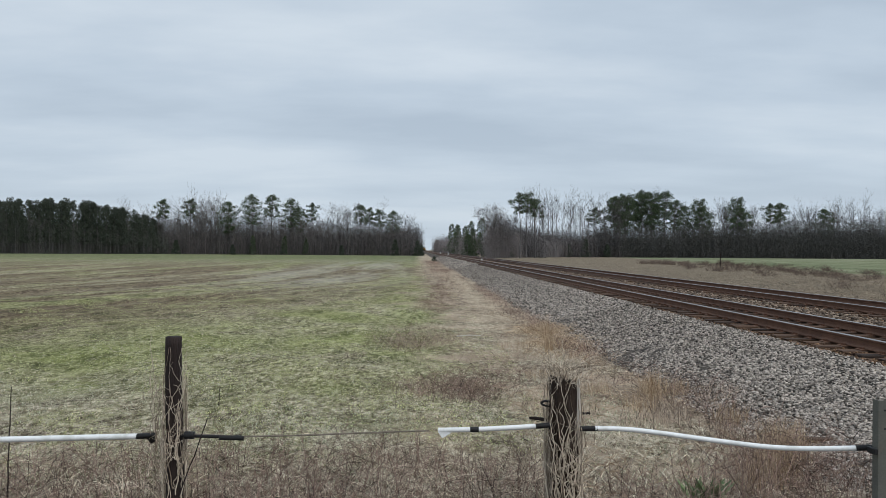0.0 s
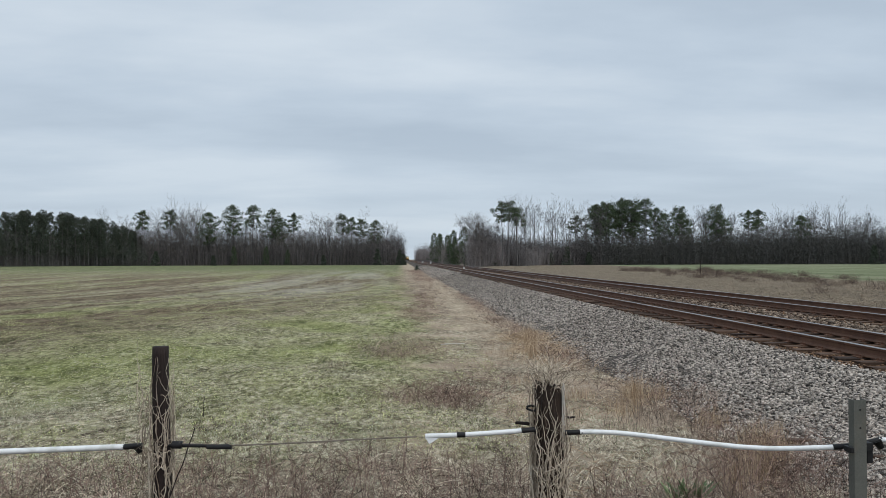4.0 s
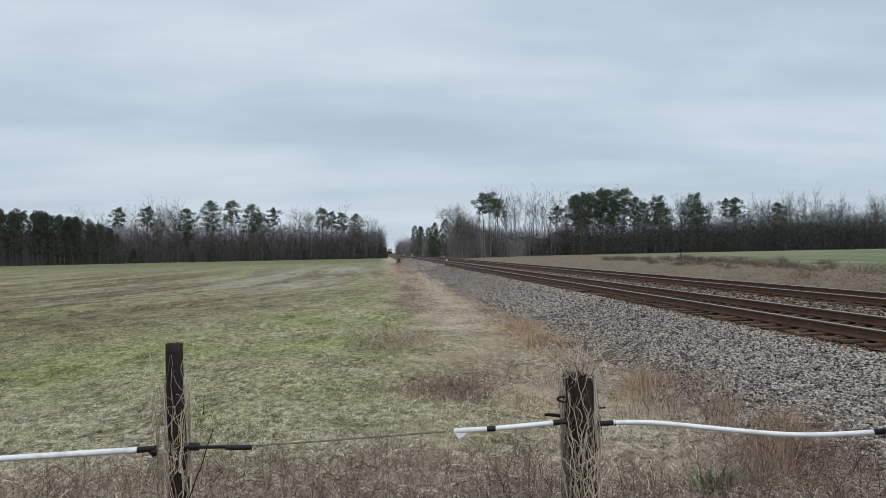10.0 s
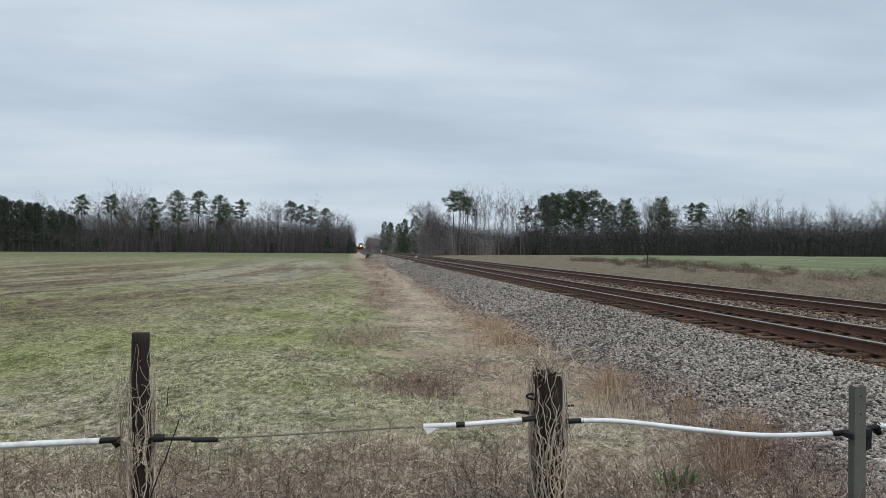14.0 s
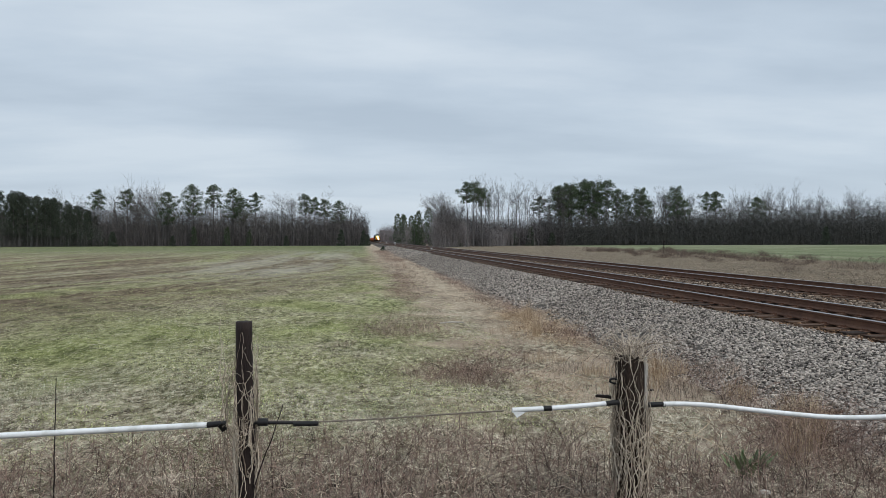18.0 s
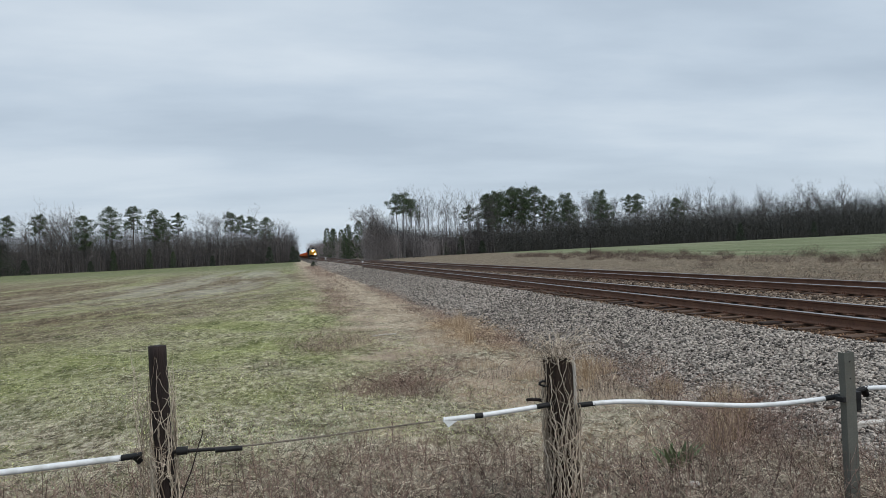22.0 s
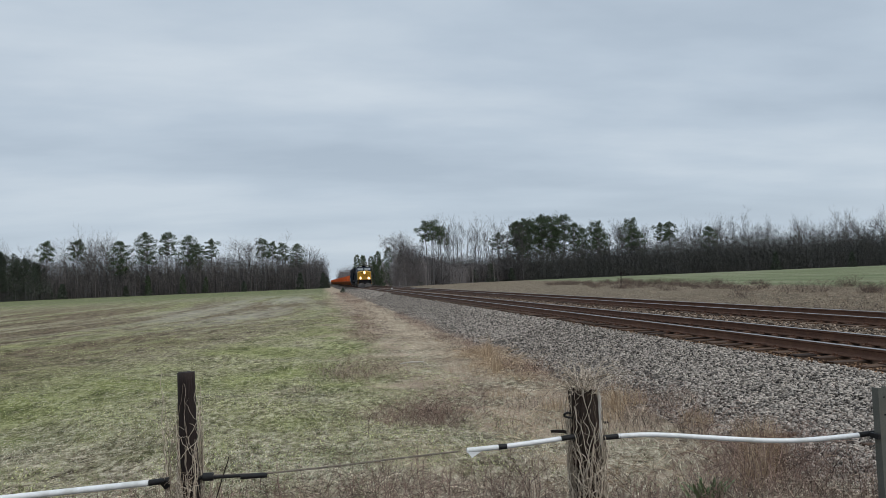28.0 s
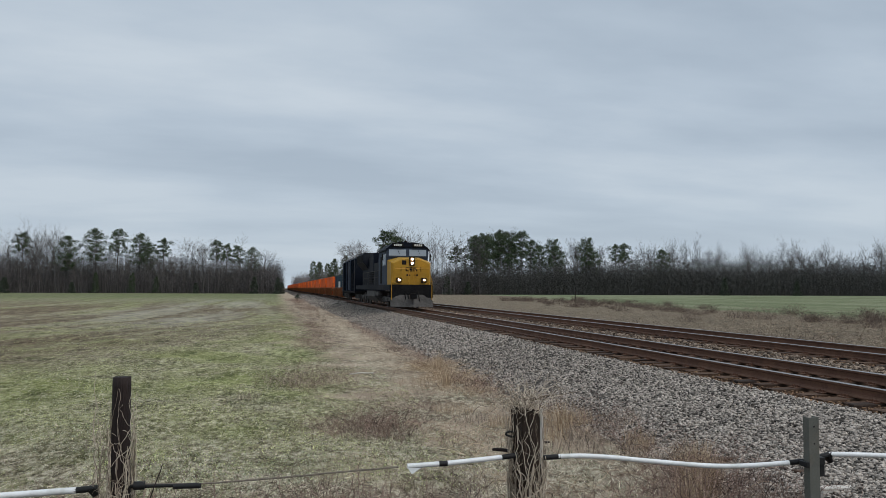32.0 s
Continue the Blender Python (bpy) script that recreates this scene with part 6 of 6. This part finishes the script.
def wood_core(label, line, tops, thick, rough=0.08):
    """Backing for a wood: a closed ridge with an uneven top, shade among stems put into its colour."""
    line = np.array(line, float)
    seg = np.linalg.norm(np.diff(line, axis=0), axis=1)
    cum = np.concatenate([[0], np.cumsum(seg)])
    s = np.arange(0, cum[-1], 1.1)
    x, y = np.interp(s, cum, line[:, 0]), np.interp(s, cum, line[:, 1])
    k = np.clip(np.searchsorted(cum, s, "right") - 1, 0, len(seg) - 1)
    way = np.diff(line, axis=0)[k] / seg[k][:, None]
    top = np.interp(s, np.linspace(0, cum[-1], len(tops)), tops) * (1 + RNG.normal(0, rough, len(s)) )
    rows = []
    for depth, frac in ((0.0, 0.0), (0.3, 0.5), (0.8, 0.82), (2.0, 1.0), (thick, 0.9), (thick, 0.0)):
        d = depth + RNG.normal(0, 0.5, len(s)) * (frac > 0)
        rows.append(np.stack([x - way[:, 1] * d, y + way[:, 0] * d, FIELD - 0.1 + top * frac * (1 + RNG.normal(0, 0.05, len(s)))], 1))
    v = np.stack(rows, 1).reshape(-1, 3)
    i, j = np.meshgrid(np.arange(len(s) - 1), np.arange(5), indexing="ij")
    a = (i * 6 + j).ravel()
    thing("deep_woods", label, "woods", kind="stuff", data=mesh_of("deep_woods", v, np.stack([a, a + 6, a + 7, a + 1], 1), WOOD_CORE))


def at(ob, x, y, scale=1.0, turn=0.0, first=[]):
    """Puts a copy of a grown tree on the ground."""
    m = pose(x, y, FIELD, 0, 0, turn)
    if ob.name not in first:
        first.append(ob.name)
        ob.matrix_basis = m @ Matrix.Diagonal((scale, scale, scale, 1))
        return ob
    one = copy_thing(ob, m)
    one.scale = (scale, scale, scale)
    return one


def make_woods():
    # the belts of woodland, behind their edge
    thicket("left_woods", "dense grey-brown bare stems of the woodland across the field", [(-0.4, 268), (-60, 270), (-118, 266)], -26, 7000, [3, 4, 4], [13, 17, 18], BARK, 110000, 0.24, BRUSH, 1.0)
    thicket("left_woods", "grey bare poles of the woodland across the field", [(-2.5, 268.5), (-60, 270.5), (-118, 266.5)], -20, 3600, [4, 6, 6], [13, 17, 18], TWIG, 50000, 0.20, TWIG, 1.0)
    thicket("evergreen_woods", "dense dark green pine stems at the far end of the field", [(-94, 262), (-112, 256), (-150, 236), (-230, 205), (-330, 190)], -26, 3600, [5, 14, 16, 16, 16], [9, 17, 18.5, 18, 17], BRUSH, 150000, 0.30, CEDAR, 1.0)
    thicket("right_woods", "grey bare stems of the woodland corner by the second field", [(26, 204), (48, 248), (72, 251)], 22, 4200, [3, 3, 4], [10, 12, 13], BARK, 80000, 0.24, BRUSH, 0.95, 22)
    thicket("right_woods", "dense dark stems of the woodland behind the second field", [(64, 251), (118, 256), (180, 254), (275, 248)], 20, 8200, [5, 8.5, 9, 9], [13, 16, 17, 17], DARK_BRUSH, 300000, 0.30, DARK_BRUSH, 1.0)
    thicket("lineside_woods", "bare stems of the woods along the far railway line", [(15.5, 222), (16, 420), (16.5, 900)], -40, 4200, [5, 6, 8], [11, 16, 22], TWIG, 40000, 0.28, BRUSH, 0.9)
    thicket("lineside_woods", "bare stems of the woods along the far railway line", [(-3, 270), (-4, 500), (-4, 900)], 34, 3200, [6, 8, 8], [12, 16, 20], TWIG, 24000, 0.28, BRUSH, 0.85)
    thicket("lineside_woods", "dense grey twiggy bushes beside the line", [(17.6, 197), (27.0, 196)], 9, 1900, [4, 7, 4], [10, 12.5, 7], GREY_TWIG, 12000, 0.14, GREY_TWIG, 0.85)
    wood_core("solid backing ridge coloured as shade inside the woodland across the field", [(-118, 274), (-60, 278), (-4, 277)], [8, 8, 7.5, 7.5, 5], 14)
    wood_core("solid backing ridge coloured as shade inside the evergreen wood", [(-330, 198), (-230, 213), (-150, 243), (-100, 268)], [14, 14, 15, 15, 8], 12)
    wood_core("solid backing ridge coloured as shade inside the woodland behind the second field", [(34, 222), (58, 262), (118, 268), (240, 262), (420, 247)], [5.5, 6, 7, 7.5, 8, 8.5, 9, 9, 9, 9, 9, 9, 9], 14)
    wood_core("solid backing ridge coloured as shade inside the woods along the line", [(19.5, 910), (19.5, 430), (21, 300)], [12, 7, 2], 14)
    wood_core("solid backing ridge coloured as shade inside the woods along the line", [(-5, 280), (-6, 500), (-6, 900)], [8, 12, 16], 14)
    bare = [bare_tree(11, 20, 0.9, BARK), bare_tree(12, 22, 0.75, BARK_PALE), bare_tree(13, 18, 1.05, BARK_PALE), bare_tree(14, 21, 0.55, BARK_PALE, 4, 5, 0.40), bare_tree(15, 19, 0.5, BARK, 4, 5, 0.36)]
    oak = bare_tree(41, 20, 0.95, BARK_PALE, 4, 6, 0.30)
    pines = [pine(21, 21, 0.50, 4.7, 30), pine(22, 23, 0.60, 4.1, 27), pine(23, 20, 0.40, 4.6, 38), pine(24, 21, 0.66, 3.8, 22)]
    slim = pine(27, 21, 0.70, 3.5, 17, "tall slim pine with a high open crown")
    young = stand_pine(54, 12, 2.9, NEEDLE, "young green pine beside the line", 0.06)
    stand = [stand_pine(51, 18, 3.9), stand_pine(52, 17.4, 4.2), stand_pine(53, 18.4, 3.6)]
    dark = [cedar(31, 6, 1.6), cedar(32, 4.5, 1.5)]
    airy = [pole_tree(16, 21, BARK), pole_tree(17, 20, BARK, 0.52), pole_tree(18, 19, BARK, 0.40), pole_tree(19, 20, BARK_PALE, 0.48)]
    # pines that stand out across the left field
    for x, y, k, s in ((-97.7, 268, 3, 0.96), (-88.6, 272, 3, 0.98), (-73.7, 270, 2, 0.98), (-64.7, 271, 0, 1.06), (-57.8, 272, 1, 0.98), (-50.9, 272, 0, 1.0), (-48.6, 276, 2, 0.9), (-42.3, 273, 3, 0.93), (-23.9, 273, 1, 0.84), (-20.5, 274, 3, 0.86), (-16.8, 273, 1, 0.76), (-11.5, 272, 0, 0.80)):
        at(pines[k], x, y, s, x * 37 % 360)
    for x in np.linspace(-116, -9, 34):
        j = x + RNG.uniform(-1, 1)
        at((bare + airy + airy)[int(RNG.integers(0, 13))], j, 268 + RNG.uniform(1, 12), RNG.uniform(0.60, 0.88), RNG.uniform(0, 360))
    for x, k, s in ((-92, 0, 1.2), (-86, 1, 1.16), (-83, 2, 1.3), (-79, 1, 1.0), (-77, 3, 1.05), (-68, 3, 0.95), (-32, 2, 1.2), (-28.5, 0, 1.12), (-12, 2, 0.9), (-7, 4, 0.85), (-2.6, 4, 0.60), (-4.6, 0, 0.70)):
        at(bare[k], x, 269 + RNG.uniform(0, 4), s * 1.02, RNG.uniform(0, 360))
    # evergreen wood closing the left field
    for k, x in enumerate(np.concatenate([np.linspace(-300, -176, 50), np.linspace(-175, -99, 120)])):
        y = np.interp(x, [-330, -230, -150, -104], [194, 209, 239, 261]) + RNG.uniform(0, 9)
        at(stand[k % 3], x + RNG.uniform(-0.5, 0.5), y, RNG.uniform(0.98, 1.06) * np.interp(x, [-230, -160, -122, -108, -99], [0.88, 1.0, 1.02, 0.88, 0.66]), RNG.uniform(0, 360))
    for x, s in ((-64, 0.6), (-52, 0.6), (-44, 0.5)):
        at(young, x, 268, s, x * 41 % 360)
    # the group by the line
    for x, y, s in ((26.6, 193, 0.85), (28.6, 194, 0.86), (31.4, 196, 0.79)):
        at(slim, x, y, s, x * 53 % 360)
    at(oak, 19.8, 205, 0.86, 40)
    for x, y, k, s in ((19.0, 198, 3, 0.62), (20.8, 199, 0, 0.66), (22.4, 197, 2, 0.66), (24.0, 198, 0, 0.66), (25.2, 200, 4, 0.62), (22.0, 202, 2, 0.72)):
        at(bare[k], x, y, s * 1.1, RNG.uniform(0, 360))
    for x, y, s in ((14.7, 214, 0.92), (13.4, 211, 0.66), (18.2, 216, 1.02), (16.4, 232, 0.8), (17.0, 330, 1.15), (18.4, 350, 1.25), (17.4, 390, 1.4), (18.8, 300, 1.05)):
        at(young, x, y, s, RNG.uniform(0, 360))
    # open edge of tall thin trees, then the dark belt behind the right field
    for x in np.linspace(32.5, 74, 33):
        y = np.interp(x, [29, 48, 118], [208, 246, 254])
        at(airy[int(RNG.integers(0, 4))], x + RNG.uniform(-0.8, 0.8), y + RNG.uniform(0, 10), RNG.uniform(0.78, 1.0), RNG.uniform(0, 360))
    for x in np.linspace(74, 116, 15):
        at(airy[int(RNG.integers(0, 4))], x + RNG.uniform(-1, 1), 262 + RNG.uniform(0, 8), RNG.uniform(0.86, 1.04), RNG.uniform(0, 360))
    for x, y, k, s in ((71, 258, 2, 1.10), (76, 259, 0, 1.10), (82, 260, 2, 1.16), (86, 259, 0, 1.14), (91, 260, 1, 1.06), (95, 261, 0, 1.0), (104, 260, 0, 1.02), (100, 264, 2, 0.96), (119, 261, 0, 1.06), (132, 262, 3, 0.96), (137, 264, 1, 0.90), (154, 263, 2, 0.92), (64, 257, 3, 0.85), (78.5, 264, 2, 1.12), (84, 265, 1, 1.08), (73.5, 263, 0, 1.04), (88.5, 264, 2, 1.02), (122, 265, 2, 0.94), (106.5, 264, 2, 0.94)):
        at(pines[k], x, y, s, x * 71 % 360)
    for x in np.linspace(112, 330, 48):
        y = np.interp(x, [118, 240, 420], [266, 262, 248])
        at(bare[int(RNG.integers(0, 5))], x + RNG.uniform(-1.5, 1.5), y + RNG.uniform(0, 12), RNG.uniform(0.98, 1.2), RNG.uniform(0, 360))
    for x, y, k, s in ((-10, 262, 0, 1.0), (-1.6, 263, 0, 0.95), (-0.2, 266, 1, 0.9), (-30, 263, 1, 0.8), (-90, 260, 1, 1.1), (-70, 262, 1, 0.8), (46, 246, 0, 0.8), (52, 247, 1, 1.0), (58, 247, 0, 1.1), (25, 197, 1, 0.7), (172, 247, 0, 1.15), (205, 246, 0, 1.0), (66, 248, 1, 1.0)):
        at(dark[k], x, y, s, x * 17 % 360)
    # lone dark bush on the verge
    bush = cedar(33, 0.95, 0.75, 26, 0.17)
    bush.location = (1.7, 137.5, FIELD)
    tagged(bush, "low dark evergreen bush by the line", "bush")


make_woods()


# ---- moving things ----
def motions():
    """The train runs towards the camera at a steady 26 metres a second."""
    times = (0, 4, 8, 12, 16, 20, 24, 28, 32)
    for ob, behind, lift in TRAIN:
        walk(ob, [(t, pose(TRACK_A, 47.4 + 26.0 * (32 - t) + behind, lift)) for t in times])


motions()
